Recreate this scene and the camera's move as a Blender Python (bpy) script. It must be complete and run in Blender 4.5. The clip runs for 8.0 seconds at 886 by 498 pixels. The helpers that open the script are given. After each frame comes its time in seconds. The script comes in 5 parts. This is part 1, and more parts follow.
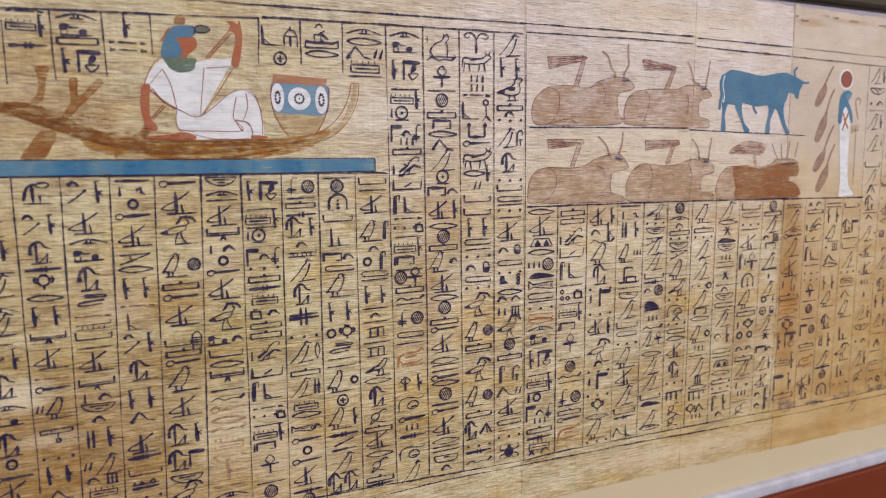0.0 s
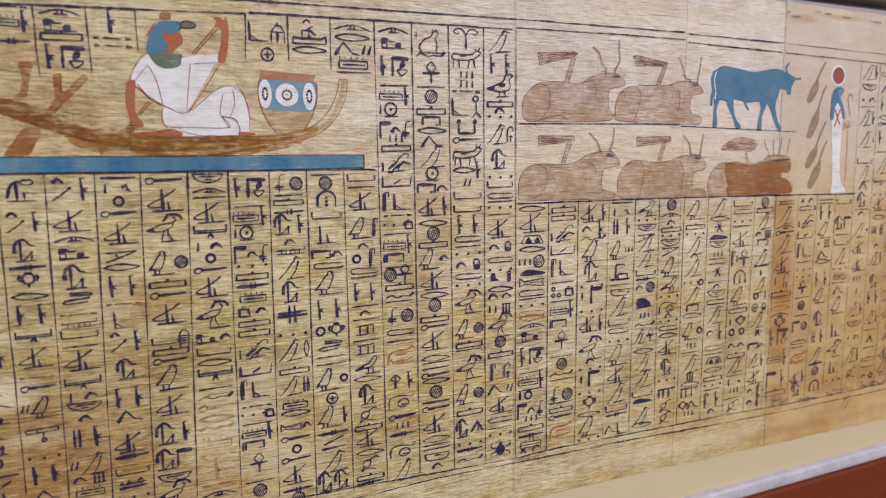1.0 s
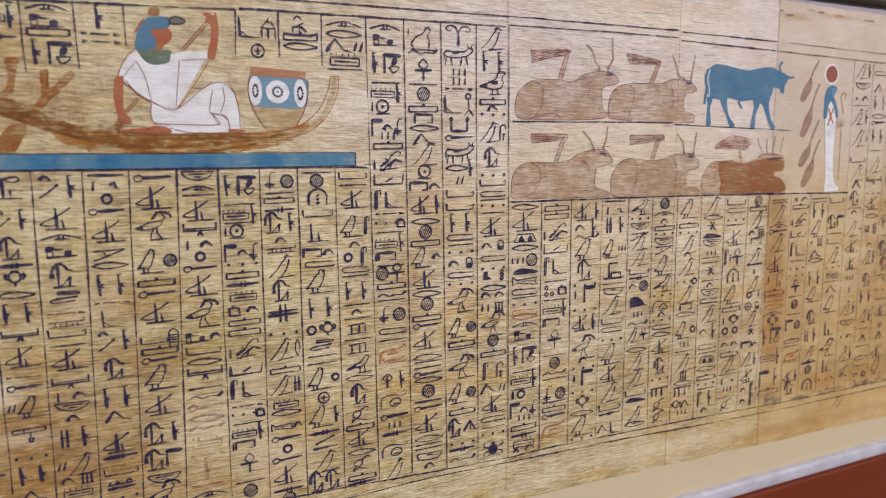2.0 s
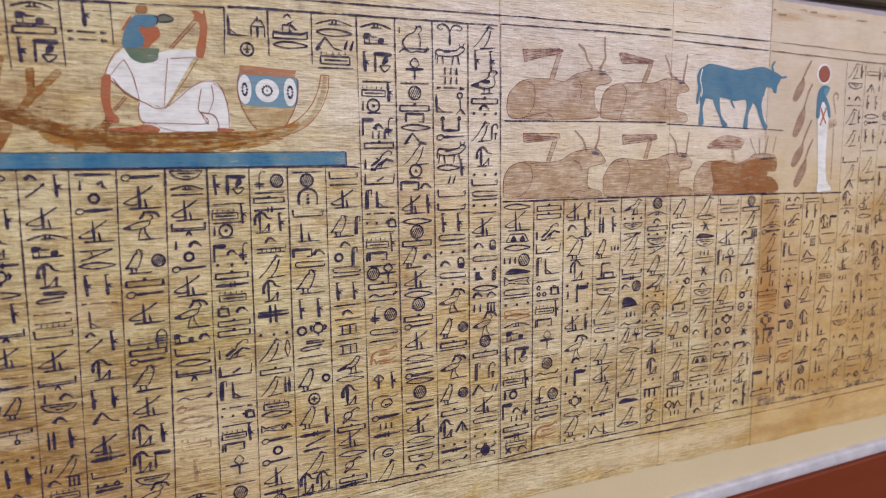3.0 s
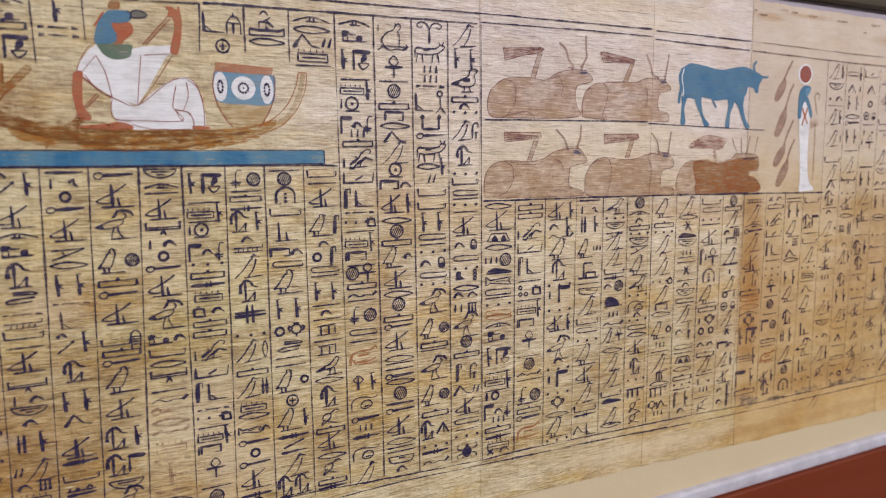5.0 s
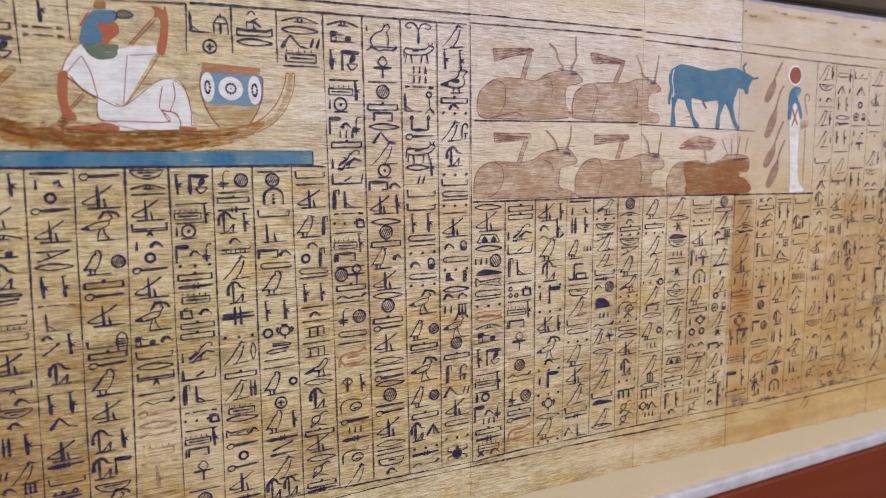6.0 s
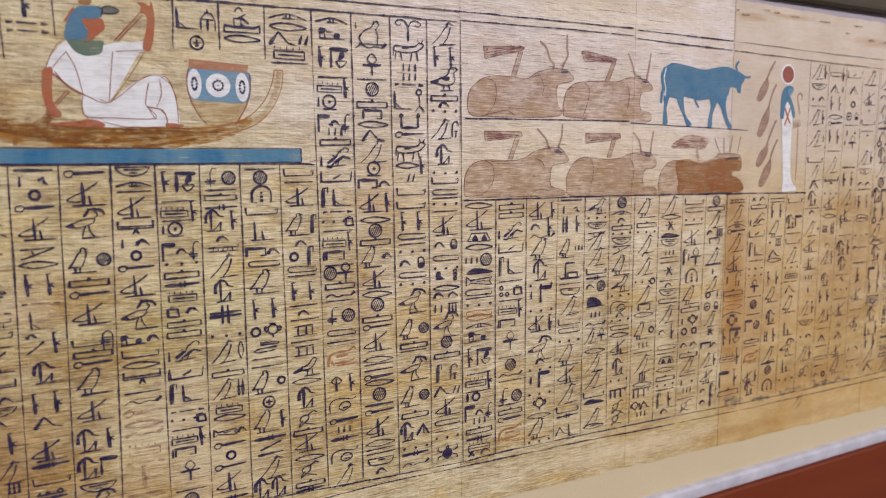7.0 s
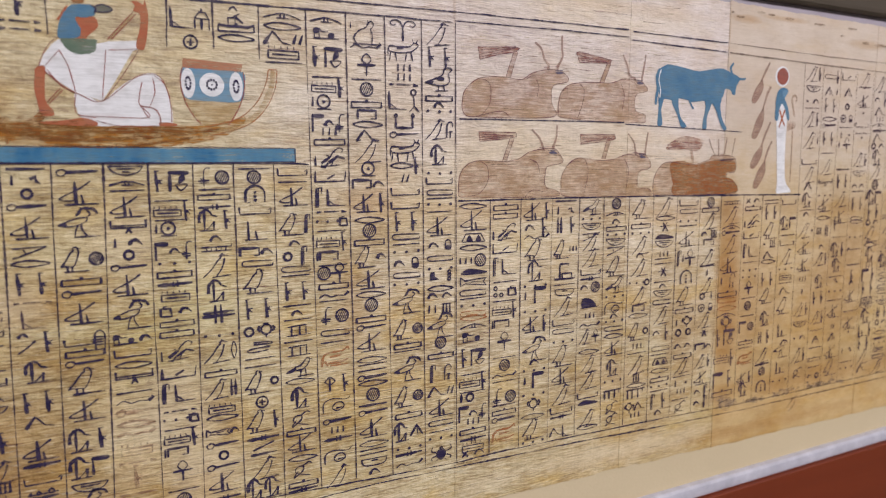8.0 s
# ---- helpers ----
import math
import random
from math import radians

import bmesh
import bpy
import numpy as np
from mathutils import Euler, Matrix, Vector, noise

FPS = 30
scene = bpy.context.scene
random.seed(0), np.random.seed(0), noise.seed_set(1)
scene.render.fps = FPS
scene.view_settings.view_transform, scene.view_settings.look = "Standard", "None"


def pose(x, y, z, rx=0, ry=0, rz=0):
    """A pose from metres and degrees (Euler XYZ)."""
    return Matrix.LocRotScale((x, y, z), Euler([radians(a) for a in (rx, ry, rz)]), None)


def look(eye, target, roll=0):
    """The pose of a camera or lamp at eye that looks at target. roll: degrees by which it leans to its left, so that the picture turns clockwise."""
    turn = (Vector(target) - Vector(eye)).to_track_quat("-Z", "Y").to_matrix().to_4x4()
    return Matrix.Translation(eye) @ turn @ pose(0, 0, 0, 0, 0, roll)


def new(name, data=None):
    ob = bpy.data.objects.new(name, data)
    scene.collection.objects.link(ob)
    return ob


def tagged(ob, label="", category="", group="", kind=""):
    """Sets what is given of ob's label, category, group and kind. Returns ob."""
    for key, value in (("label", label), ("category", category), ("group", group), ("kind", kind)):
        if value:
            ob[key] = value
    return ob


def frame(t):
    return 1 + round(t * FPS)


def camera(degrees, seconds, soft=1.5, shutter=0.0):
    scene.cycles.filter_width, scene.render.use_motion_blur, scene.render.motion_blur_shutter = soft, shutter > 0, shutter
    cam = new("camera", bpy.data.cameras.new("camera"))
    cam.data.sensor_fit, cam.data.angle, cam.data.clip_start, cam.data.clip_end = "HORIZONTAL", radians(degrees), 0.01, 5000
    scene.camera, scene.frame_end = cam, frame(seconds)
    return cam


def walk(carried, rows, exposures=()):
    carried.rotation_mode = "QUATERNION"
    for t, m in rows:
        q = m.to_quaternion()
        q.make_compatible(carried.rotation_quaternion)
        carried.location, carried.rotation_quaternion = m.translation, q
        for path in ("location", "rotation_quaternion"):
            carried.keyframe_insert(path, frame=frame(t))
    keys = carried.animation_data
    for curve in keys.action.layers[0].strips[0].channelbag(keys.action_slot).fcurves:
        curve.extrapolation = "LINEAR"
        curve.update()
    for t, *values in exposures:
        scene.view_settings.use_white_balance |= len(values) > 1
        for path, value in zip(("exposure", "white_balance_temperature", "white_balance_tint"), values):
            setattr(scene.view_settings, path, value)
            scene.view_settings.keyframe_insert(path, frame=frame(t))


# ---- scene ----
cam = camera(67.77, 8.0, soft=1.1)
cam.data.dof.use_dof, cam.data.dof.focus_distance, cam.data.dof.aperture_fstop = True, 0.45, 6.3
# seconds, eye (metres), yaw, pitch and roll (degrees): a slow slide to the right along the papyrus
PATH = [
    (0.0, -0.23204, -0.40936, 0.21262, -22.376, -6.992, -0.440),
    (0.5, -0.22955, -0.40967, 0.21234, -22.477, -7.064, -0.509),
    (1.0, -0.22666, -0.40925, 0.21105, -22.608, -7.081, -0.568),
    (1.5, -0.22515, -0.40846, 0.21070, -22.838, -7.171, -0.526),
    (3.0, -0.22049, -0.40638, 0.20982, -23.423, -7.148, -0.456),
    (3.5, -0.21804, -0.40683, 0.20925, -23.642, -7.068, -0.539),
    (4.0, -0.21605, -0.40704, 0.20783, -23.769, -6.951, -0.652),
    (4.5, -0.21435, -0.40609, 0.20724, -23.992, -6.955, -0.540),
    (6.0, -0.20877, -0.40664, 0.20631, -24.646, -6.734, -0.497),
    (6.5, -0.20577, -0.40648, 0.20591, -24.785, -6.780, -0.478),
    (7.0, -0.20301, -0.40681, 0.20440, -24.835, -6.652, -0.424),
    (7.5, -0.20167, -0.40697, 0.20422, -24.911, -6.619, -0.302),
    (8.0, -0.20125, -0.40741, 0.20427, -25.108, -6.604, -0.195),
]


def aim(x, y, z, yaw, pitch, roll):
    a, b = radians(yaw), radians(pitch)
    return look((x, y, z), (x - math.sin(a) * math.cos(b), y + math.cos(a) * math.cos(b), z + math.sin(b)), roll)


walk(cam, [(t, aim(*row)) for t, *row in PATH])

# ---------------------------------------------------------------- world and light
world = bpy.data.worlds.new("world")
scene.world = world
world.use_nodes = True
world.node_tree.nodes["Background"].inputs[0].default_value = (0.9, 0.92, 1.0, 1)
world.node_tree.nodes["Background"].inputs[1].default_value = 0.03


def lamp(name, place, target, size_x, size_y, watts, colour):
    data = bpy.data.lights.new(name, "AREA")
    data.shape, data.size, data.size_y, data.energy, data.color = "RECTANGLE", size_x, size_y, watts, colour
    ob = new(name, data)
    ob.matrix_world = look(place, target)
    return ob


FLOOR, CEILING = -1.25, 1.75
lamp("ceiling_panel_light", (0.05, -2.2, CEILING - 0.06), (-0.3, -1.1, 0.0), 1.6, 0.5, 79, (0.99, 0.975, 1.005))
lamp("ceiling_panel_light", (1.5, -2.4, CEILING - 0.06), (1.2, -1.2, 0.0), 1.2, 0.5, 56, (0.99, 0.975, 1.005))


# ---------------------------------------------------------------- materials
def material(name):
    m = bpy.data.materials.new(name)
    m.use_nodes = True
    return m, m.node_tree.nodes, m.node_tree.links, m.node_tree.nodes["Principled BSDF"]


class Graph:
    """Small helpers to wire node materials."""

    def __init__(self, name):
        self.m, self.n, self.l, self.out = material(name)
        self.where = self.n.new("ShaderNodeTexCoord").outputs["Object"]

    def put(self, sock, value):
        if isinstance(value, (int, float, tuple)):
            sock.default_value = value
        else:
            self.l.new(value, sock)

    def scaled(self, sx, sy, sz, shift=(0, 0, 0)):
        node = self.n.new("ShaderNodeMapping")
        self.l.new(self.where, node.inputs[0])
        node.inputs["Scale"].default_value = (sx, sy, sz)
        node.inputs["Location"].default_value = shift
        return node.outputs[0]

    def noise(self, coords, scale=1.0, detail=3.0, rough=0.55, warp=0.0):
        node = self.n.new("ShaderNodeTexNoise")
        self.l.new(coords, node.inputs["Vector"])
        for key, value in (("Scale", scale), ("Detail", detail), ("Roughness", rough), ("Distortion", warp)):
            node.inputs[key].default_value = value
        return node.outputs[0]

    def math(self, op, a, b=0.0, c=0.0):
        node = self.n.new("ShaderNodeMath")
        node.operation = op
        for sock, value in zip(node.inputs, (a, b, c)):
            self.put(sock, value)
        return node.outputs[0]

    def span(self, value, lo, hi, a=0.0, b=1.0):
        node = self.n.new("ShaderNodeMapRange")
        for sock, v in zip(node.inputs, (value, lo, hi, a, b)):
            self.put(sock, v)
        return node.outputs[0]

    def mix(self, fac, a, b, kind="MIX"):
        node = self.n.new("ShaderNodeMix")
        node.data_type, node.blend_type = "RGBA", kind
        self.put(node.inputs[0], fac)
        for sock, v in ((node.inputs[6], a), (node.inputs[7], b)):
            self.put(sock, v if not isinstance(v, tuple) else (*v, 1))
        return node.outputs[2]

    def ramp(self, fac, stops):
        node = self.n.new("ShaderNodeValToRGB")
        self.l.new(fac, node.inputs[0])
        while len(node.color_ramp.elements) < len(stops):
            node.color_ramp.elements.new(0.5)
        for e, (at, colour) in zip(node.color_ramp.elements, stops):
            e.position, e.color = at, (*colour, 1)
        return node.outputs[0]

    def bump(self, height, strength, distance):
        node = self.n.new("ShaderNodeBump")
        node.inputs["Strength"].default_value, node.inputs["Distance"].default_value = strength, distance
        self.l.new(height, node.inputs["Height"])
        self.l.new(node.outputs[0], self.out.inputs["Normal"])

    def spot(self, x, z, rx, rz):
        """1 in the middle of an ellipse on the sheet, 0 outside it, with a ragged rim."""
        sep = self.n.new("ShaderNodeSeparateXYZ")
        self.l.new(self.where, sep.inputs[0])
        u = self.math("MULTIPLY_ADD", sep.outputs[0], 1 / rx, -x / rx)
        v = self.math("MULTIPLY_ADD", sep.outputs[2], 1 / rz, -z / rz)
        d = self.math("ADD", self.math("MULTIPLY", u, u), self.math("MULTIPLY", v, v))
        ragged = self.noise(self.scaled(28, 1, 60, (x * 9, 0, z * 7)), 1, 4, 0.65)
        return self.span(self.math("ADD", d, self.math("MULTIPLY_ADD", ragged, 1.6, -0.8)), 1.1, -0.05)


def fibre(g, seed=0.0):
    """Grain of pressed reed strips: short streaks along x, a fainter weave along z."""
    wide = g.noise(g.scaled(22, 1, 170, (seed, 0, 0)), 1, 3, 0.62)
    fine = g.noise(g.scaled(58, 1, 840, (seed, 0, 3)), 1, 3, 0.62)
    thin = g.noise(g.scaled(130, 1, 1700, (0, seed, 5)), 1, 2, 0.6)
    down = g.noise(g.scaled(480, 1, 30, (seed, 0, 1)), 1, 2, 0.55)
    return wide, fine, thin, down


TIDE_MARKS = (  # x, z, half width, half height, strength: brown tide marks and scorched seams
    (0.261, 0.105, 0.017, 0.10, 0.9), (0.40, 0.173, 0.13, 0.012, 0.22), (-0.06, 0.19, 0.02, 0.04, 0.35), (0.275, 0.09, 0.03, 0.09, 0.3), (0.045, 0.178, 0.07, 0.012, 0.6), (0.20, 0.170, 0.10, 0.012, 0.45),
    (-0.24, 0.105, 0.07, 0.012, 0.4), (-0.20, 0.012, 0.05, 0.03, 0.55), (-0.30, 0.05, 0.07, 0.05, 0.55), (-0.27, 0.14, 0.05, 0.02, 0.4),
    (-0.14, 0.03, 0.06, 0.03, 0.3), (-0.22, 0.08, 0.06, 0.03, 0.3), (0.16, 0.03, 0.10, 0.03, 0.3), (0.30, 0.09, 0.04, 0.05, 0.3),
    (-0.0012, 0.322, 0.0014, 0.026, 0.3), (0.252, 0.322, 0.0014, 0.024, 0.3), (-0.31, 0.06, 0.05, 0.06, 0.4),
)
BROWNED = (  # the same for larger browned areas and dark seams
    (-0.235, 0.135, 0.04, 0.016, 0.35), (-0.275, 0.055, 0.05, 0.035, 0.3), (-0.31, 0.245, 0.05, 0.02, 0.35), (0.405, 0.09, 0.06, 0.05, 0.35), (0.22, 0.07, 0.035, 0.05, 0.4), (0.145, 0.05, 0.05, 0.02, 0.25),
    (-0.25, 0.03, 0.06, 0.03, 0.4), (-0.32, 0.17, 0.03, 0.03, 0.3), (-0.31, 0.27, 0.04, 0.02, 0.3), (-0.28, 0.245, 0.05, 0.014, 0.35),
    (0.36, 0.05, 0.10, 0.05, 0.25), (-0.06, 0.185, 0.03, 0.012, 0.35), (-0.075, 0.125, 0.014, 0.04, 0.45), (0.40, 0.012, 0.22, 0.014, 0.5),
    (0.44, 0.14, 0.09, 0.05, 0.35), (0.27, 0.331, 0.02, 0.004, 0.6), (0.32, 0.335, 0.03, 0.003, 0.5), (0.43, 0.322, 0.035, 0.005, 0.45),
    (0.14, 0.327, 0.10, 0.006, 0.35), (0.33, 0.005, 0.02, 0.008, 0.35), (0.30, -0.028, 0.2, 0.006, 0.3), (-0.17, 0.06, 0.03, 0.02, 0.35),
)
SCUFFS_AND_GLARE = (  # pale, rubbed places; the wide ones mid-sheet paint in the brighter light there
    (-0.185, 0.06, 0.03, 0.035, 0.5), (-0.165, 0.025, 0.03, 0.022, 0.5), (-0.205, 0.168, 0.025, 0.028, 0.45),
    (-0.314, 0.091, 0.018, 0.011, 1.0), (-0.21, 0.055, 0.022, 0.03, 0.35), (0.12, 0.32, 0.12, 0.02, 0.35), (0.15, -0.022, 0.10, 0.012, 0.6), (0.03, -0.024, 0.03, 0.008, 0.4),
    (-0.262, 0.135, 0.018, 0.012, 0.35), (-0.30, 0.064, 0.02, 0.006, 0.5), (0.15, 0.165, 0.02, 0.01, 0.35), (-0.05, 0.265, 0.09, 0.03, 0.2), (0.1, 0.25, 0.12, 0.05, 0.25), (0.0, 0.19, 0.09, 0.06, 0.3), (0.06, 0.13, 0.08, 0.06, 0.25), (0.10, 0.22, 0.12, 0.04, 0.3),
)


def papyrus_material():
    g = Graph("papyrus")
    wide, fine, thin, down = fibre(g)
    sep = g.n.new("ShaderNodeSeparateXYZ")
    g.l.new(g.where, sep.inputs[0])
    # one sheet is smoother and more orange than its neighbours
    warm = g.math("MULTIPLY", g.span(sep.outputs[0], 0.2508, 0.2522), g.span(sep.outputs[0], 0.60, 0.54))
    even = g.math("MAXIMUM", warm, g.span(sep.outputs[0], 0.02, 0.22, 0.0, 0.62))
    lump = g.noise(g.scaled(150, 1, 210, (1, 0, 6)), 1, 4, 0.65)
    strip = g.noise(g.scaled(95, 1, 2.5, (2, 0, 4)), 1, 2, 0.5)
    grain = g.math("ADD", g.math("MULTIPLY", wide, 0.26), g.math("MULTIPLY", fine, 0.66))
    grain = g.math("ADD", grain, g.math("MULTIPLY_ADD", thin, 0.42, g.math("MULTIPLY", down, 0.08)))
    grain = g.math("ADD", grain, g.math("MULTIPLY_ADD", lump, 0.26, g.math("MULTIPLY_ADD", strip, 0.08, -0.88)))
    tone = g.math("MULTIPLY_ADD", grain, g.span(even, 0.0, 1.0, 1.0, 0.25), 0.53)
    blotch = g.noise(g.scaled(13, 1, 17), 1, 6, 0.66)
    streak = g.noise(g.scaled(34, 1, 70, (7, 0, 2)), 1, 5, 0.68)
    tone = g.math("MULTIPLY_ADD", blotch, 0.42, g.math("ADD", tone, -0.35))
    tone = g.math("MULTIPLY_ADD", streak, 0.28, tone)
    info = g.n.new("ShaderNodeObjectInfo").outputs["Random"]
    tone = g.math("MULTIPLY_ADD", info, 0.05, tone)
    colour = g.ramp(tone, [(0.34, (0.19, 0.112, 0.05)), (0.46, (0.375, 0.268, 0.148)), (0.56, (0.52, 0.405, 0.252)), (0.72, (0.71, 0.605, 0.45))])
    # some strips have yellowed, others browned
    hue = g.noise(g.scaled(7, 1, 12, (3, 0, 8)), 1, 4, 0.6)
    colour = g.mix(g.span(hue, 0.42, 0.30, 0.0, 0.45), colour, g.mix(1.0, colour, (0.96, 1.0, 0.72), "MULTIPLY"))
    colour = g.mix(g.span(hue, 0.52, 0.68, 0.0, 0.7), colour, g.mix(1.0, colour, (0.98, 0.88, 0.64), "MULTIPLY"))
    # honey-coloured stains, drawn out along the fibres
    honey = g.noise(g.scaled(16, 1, 42, (6, 0, 1)), 1, 5, 0.66)
    colour = g.mix(g.span(honey, 0.50, 0.64, 0.0, 0.75), colour, g.mix(1.0, colour, (0.92, 0.80, 0.50), "MULTIPLY"))
    colour = g.mix(g.span(honey, 0.46, 0.34, 0.0, 0.5), colour, g.mix(0.6, colour, (0.66, 0.585, 0.44)))
    # paler upper part; the lilac glare on it is painted into the colour
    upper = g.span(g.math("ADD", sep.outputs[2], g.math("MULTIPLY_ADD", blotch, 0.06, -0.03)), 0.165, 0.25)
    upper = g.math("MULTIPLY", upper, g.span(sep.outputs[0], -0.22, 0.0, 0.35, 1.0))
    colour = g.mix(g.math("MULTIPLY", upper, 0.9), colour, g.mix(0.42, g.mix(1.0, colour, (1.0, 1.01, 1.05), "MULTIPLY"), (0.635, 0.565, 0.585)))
    # bluish light on the middle and right sheets, painted in as a greyer tint
    cool_light = g.span(g.math("ADD", sep.outputs[0], g.math("MULTIPLY_ADD", blotch, 0.2, -0.1)), -0.17, -0.03)
    cool_light = g.math("MULTIPLY", cool_light, g.span(sep.outputs[2], 0.02, 0.13, 0.35, 1.0))
    colour = g.mix(cool_light, g.mix(1.0, colour, (0.985, 1.0, 0.93), "MULTIPLY"), g.mix(1.0, colour, (1.045, 1.06, 1.20), "MULTIPLY"))
    below = g.span(g.math("ADD", sep.outputs[2], g.math("MULTIPLY_ADD", blotch, 0.12, -0.06)), 0.235, 0.105)
    plain = g.mix(0.45, colour, (0.54, 0.435, 0.30))
    colour = g.mix(g.math("MULTIPLY", warm, 0.65), colour, g.mix(below, g.mix(1.0, plain, (0.92, 0.885, 0.815), "MULTIPLY"), g.mix(1.0, plain, (1.0, 0.87, 0.66), "MULTIPLY")))
    margin = g.math("MULTIPLY", g.span(sep.outputs[2], 0.02, -0.01), g.span(sep.outputs[0], 0.0, 0.2))
    colour = g.mix(g.math("MULTIPLY", margin, 0.55), colour, g.mix(1.0, colour, (0.98, 0.84, 0.66), "MULTIPLY"))
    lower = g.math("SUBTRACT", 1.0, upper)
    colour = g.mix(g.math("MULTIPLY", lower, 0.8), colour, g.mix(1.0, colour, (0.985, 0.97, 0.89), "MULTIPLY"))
    for x, z, rx, rz, k in TIDE_MARKS + BROWNED:
        colour = g.mix(g.math("MULTIPLY", g.spot(x, z, rx, rz), k), colour, (0.70, 0.50, 0.27), "MULTIPLY")
    for x, z, rx, rz, k in SCUFFS_AND_GLARE:
        colour = g.mix(g.math("MULTIPLY", g.spot(x, z, rx, rz), k), colour, (0.70, 0.58, 0.41))
    # dark single fibres and specks
    strand = g.math("MULTIPLY", g.span(g.noise(g.scaled(62, 1, 900, (4, 0, 9)), 1, 2, 0.5), 0.60, 0.72), g.span(warm, 0.0, 1.0, 1.0, 0.25))
    colour = g.mix(g.math("MULTIPLY", strand, 0.55), colour, (0.19, 0.105, 0.045))
    flake = g.span(g.noise(g.scaled(110, 1, 900, (5, 0, 2)), 1, 2, 0.5), 0.61, 0.72)
    colour = g.mix(g.math("MULTIPLY", flake, g.span(warm, 0.0, 1.0, 0.5, 0.1)), colour, (0.74, 0.65, 0.50))
    speck = g.span(g.noise(g.scaled(330, 1, 420), 1, 1, 0.4), 0.74, 0.80)
    colour = g.mix(g.math("MULTIPLY", speck, 0.5), colour, (0.14, 0.08, 0.035))
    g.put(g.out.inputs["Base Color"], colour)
    g.out.inputs["Roughness"].default_value = 0.55
    g.out.inputs["Specular IOR Level"].default_value = 0.3
    crumple = g.noise(g.scaled(55, 1, 130, (9, 0, 5)), 1, 4, 0.6, 0.4)
    relief = g.math("ADD", g.math("MULTIPLY", fine, 0.7), g.math("MULTIPLY_ADD", thin, 0.45, g.math("MULTIPLY_ADD", down, 0.25, g.math("MULTIPLY", lump, 0.5))))
    relief = g.math("ADD", g.math("MULTIPLY", relief, g.span(even, 0.0, 1.0, 1.0, 0.3)), g.math("MULTIPLY", crumple, g.span(even, 0.0, 1.0, 3.0, 0.5)))
    g.bump(relief, 0.6, 0.0014)
    return g.m


def pigment(name, colour, other, cover=0.9, wear=0.5, rough=0.75, patch_x=60, patch_z=90, loose=0.74):
    """Paint or ink brushed on papyrus: it thins out along the fibres and lets the sheet show through."""
    g = Graph(name)
    wide, fine, thin, down = fibre(g, 2.0)
    patch = g.noise(g.scaled(patch_x, 1, patch_z), 1, 4, 0.6)
    lump = g.noise(g.scaled(170, 1, 240, (3, 0, 2)), 1, 4, 0.65)
    shade = g.math("ADD", g.math("MULTIPLY", patch, 0.55), g.math("MULTIPLY_ADD", fine, 0.25, g.math("MULTIPLY", lump, 0.20)))
    g.put(g.out.inputs["Base Color"], g.mix(g.span(shade, 0.40, 0.62), colour, other))
    g.out.inputs["Roughness"].default_value = rough
    g.out.inputs["Specular IOR Level"].default_value = 0.25
    hold = g.math("ADD", g.math("MULTIPLY", fine, 0.45), g.math("MULTIPLY_ADD", thin, 0.22, g.math("MULTIPLY_ADD", lump, 0.22, g.math("MULTIPLY", patch, 0.34))))
    alpha = g.span(hold, loose, 0.57, max(0.0, cover - wear), cover)
    g.put(g.out.inputs["Alpha"], alpha)
    relief = g.math("ADD", g.math("MULTIPLY", fine, 0.7), g.math("MULTIPLY", thin, 0.4))
    g.bump(relief, 0.4, 0.001)
    return g.m


def lacquer(name, dark, light, rough):
    g = Graph(name)
    grain = g.noise(g.scaled(3, 60, 60), 1, 4, 0.6, 0.6)
    cloud = g.noise(g.scaled(8, 8, 8), 1, 3)
    g.put(g.out.inputs["Base Color"], g.mix(g.math("MULTIPLY_ADD", grain, 0.6, g.math("MULTIPLY", cloud, 0.4)), dark, light))
    g.put(g.out.inputs["Roughness"], g.span(cloud, 0.3, 0.7, rough - 0.06, rough + 0.08))
    g.out.inputs["Specular IOR Level"].default_value = 0.3
    g.bump(grain, 0.15, 0.001)
    return g.m


def plaster(name, colour, other, scale=6.0, rough=0.85):
    g = Graph(name)
    cloud = g.noise(g.scaled(scale, scale, scale), 1, 5, 0.6)
    grain = g.noise(g.scaled(scale * 60, scale * 60, scale * 60), 1, 2)
    g.put(g.out.inputs["Base Color"], g.mix(g.math("MULTIPLY_ADD", cloud, 0.75, g.math("MULTIPLY", grain, 0.25)), colour, other))
    g.out.inputs["Roughness"].default_value = rough
    g.bump(grain, 0.2, 0.0006)
    return g.m


PAPYRUS = papyrus_material()
INK = pigment("black_ink", (0.012, 0.007, 0.036), (0.048, 0.034, 0.088), 0.98, 0.40, 0.6, 110, 150)
FAINT_INK = pigment("thin_black_ink", (0.026, 0.014, 0.042), (0.07, 0.045, 0.08), 0.92, 0.38, 0.65)
WORN_INK = pigment("worn_brownish_ink", (0.048, 0.024, 0.055), (0.11, 0.062, 0.08), 0.90, 0.42, 0.65)
CRIMSON = pigment("crimson_line", (0.26, 0.055, 0.05), (0.36, 0.12, 0.10), 0.82, 0.45)
FADED_RED = pigment("faded_red_paint", (0.40, 0.145, 0.085), (0.49, 0.24, 0.14), 0.82, 0.5)
BROWN_LINE = pigment("worn_brown_line", (0.11, 0.062, 0.058), (0.19, 0.12, 0.085), 0.74, 0.45, 0.65)
SLATE = pigment("slate_grey_paint", (0.115, 0.115, 0.10), (0.18, 0.18, 0.15), 0.85, 0.3)
RED_INK = pigment("red_ink", (0.36, 0.115, 0.04), (0.42, 0.18, 0.07), 0.76, 0.4)
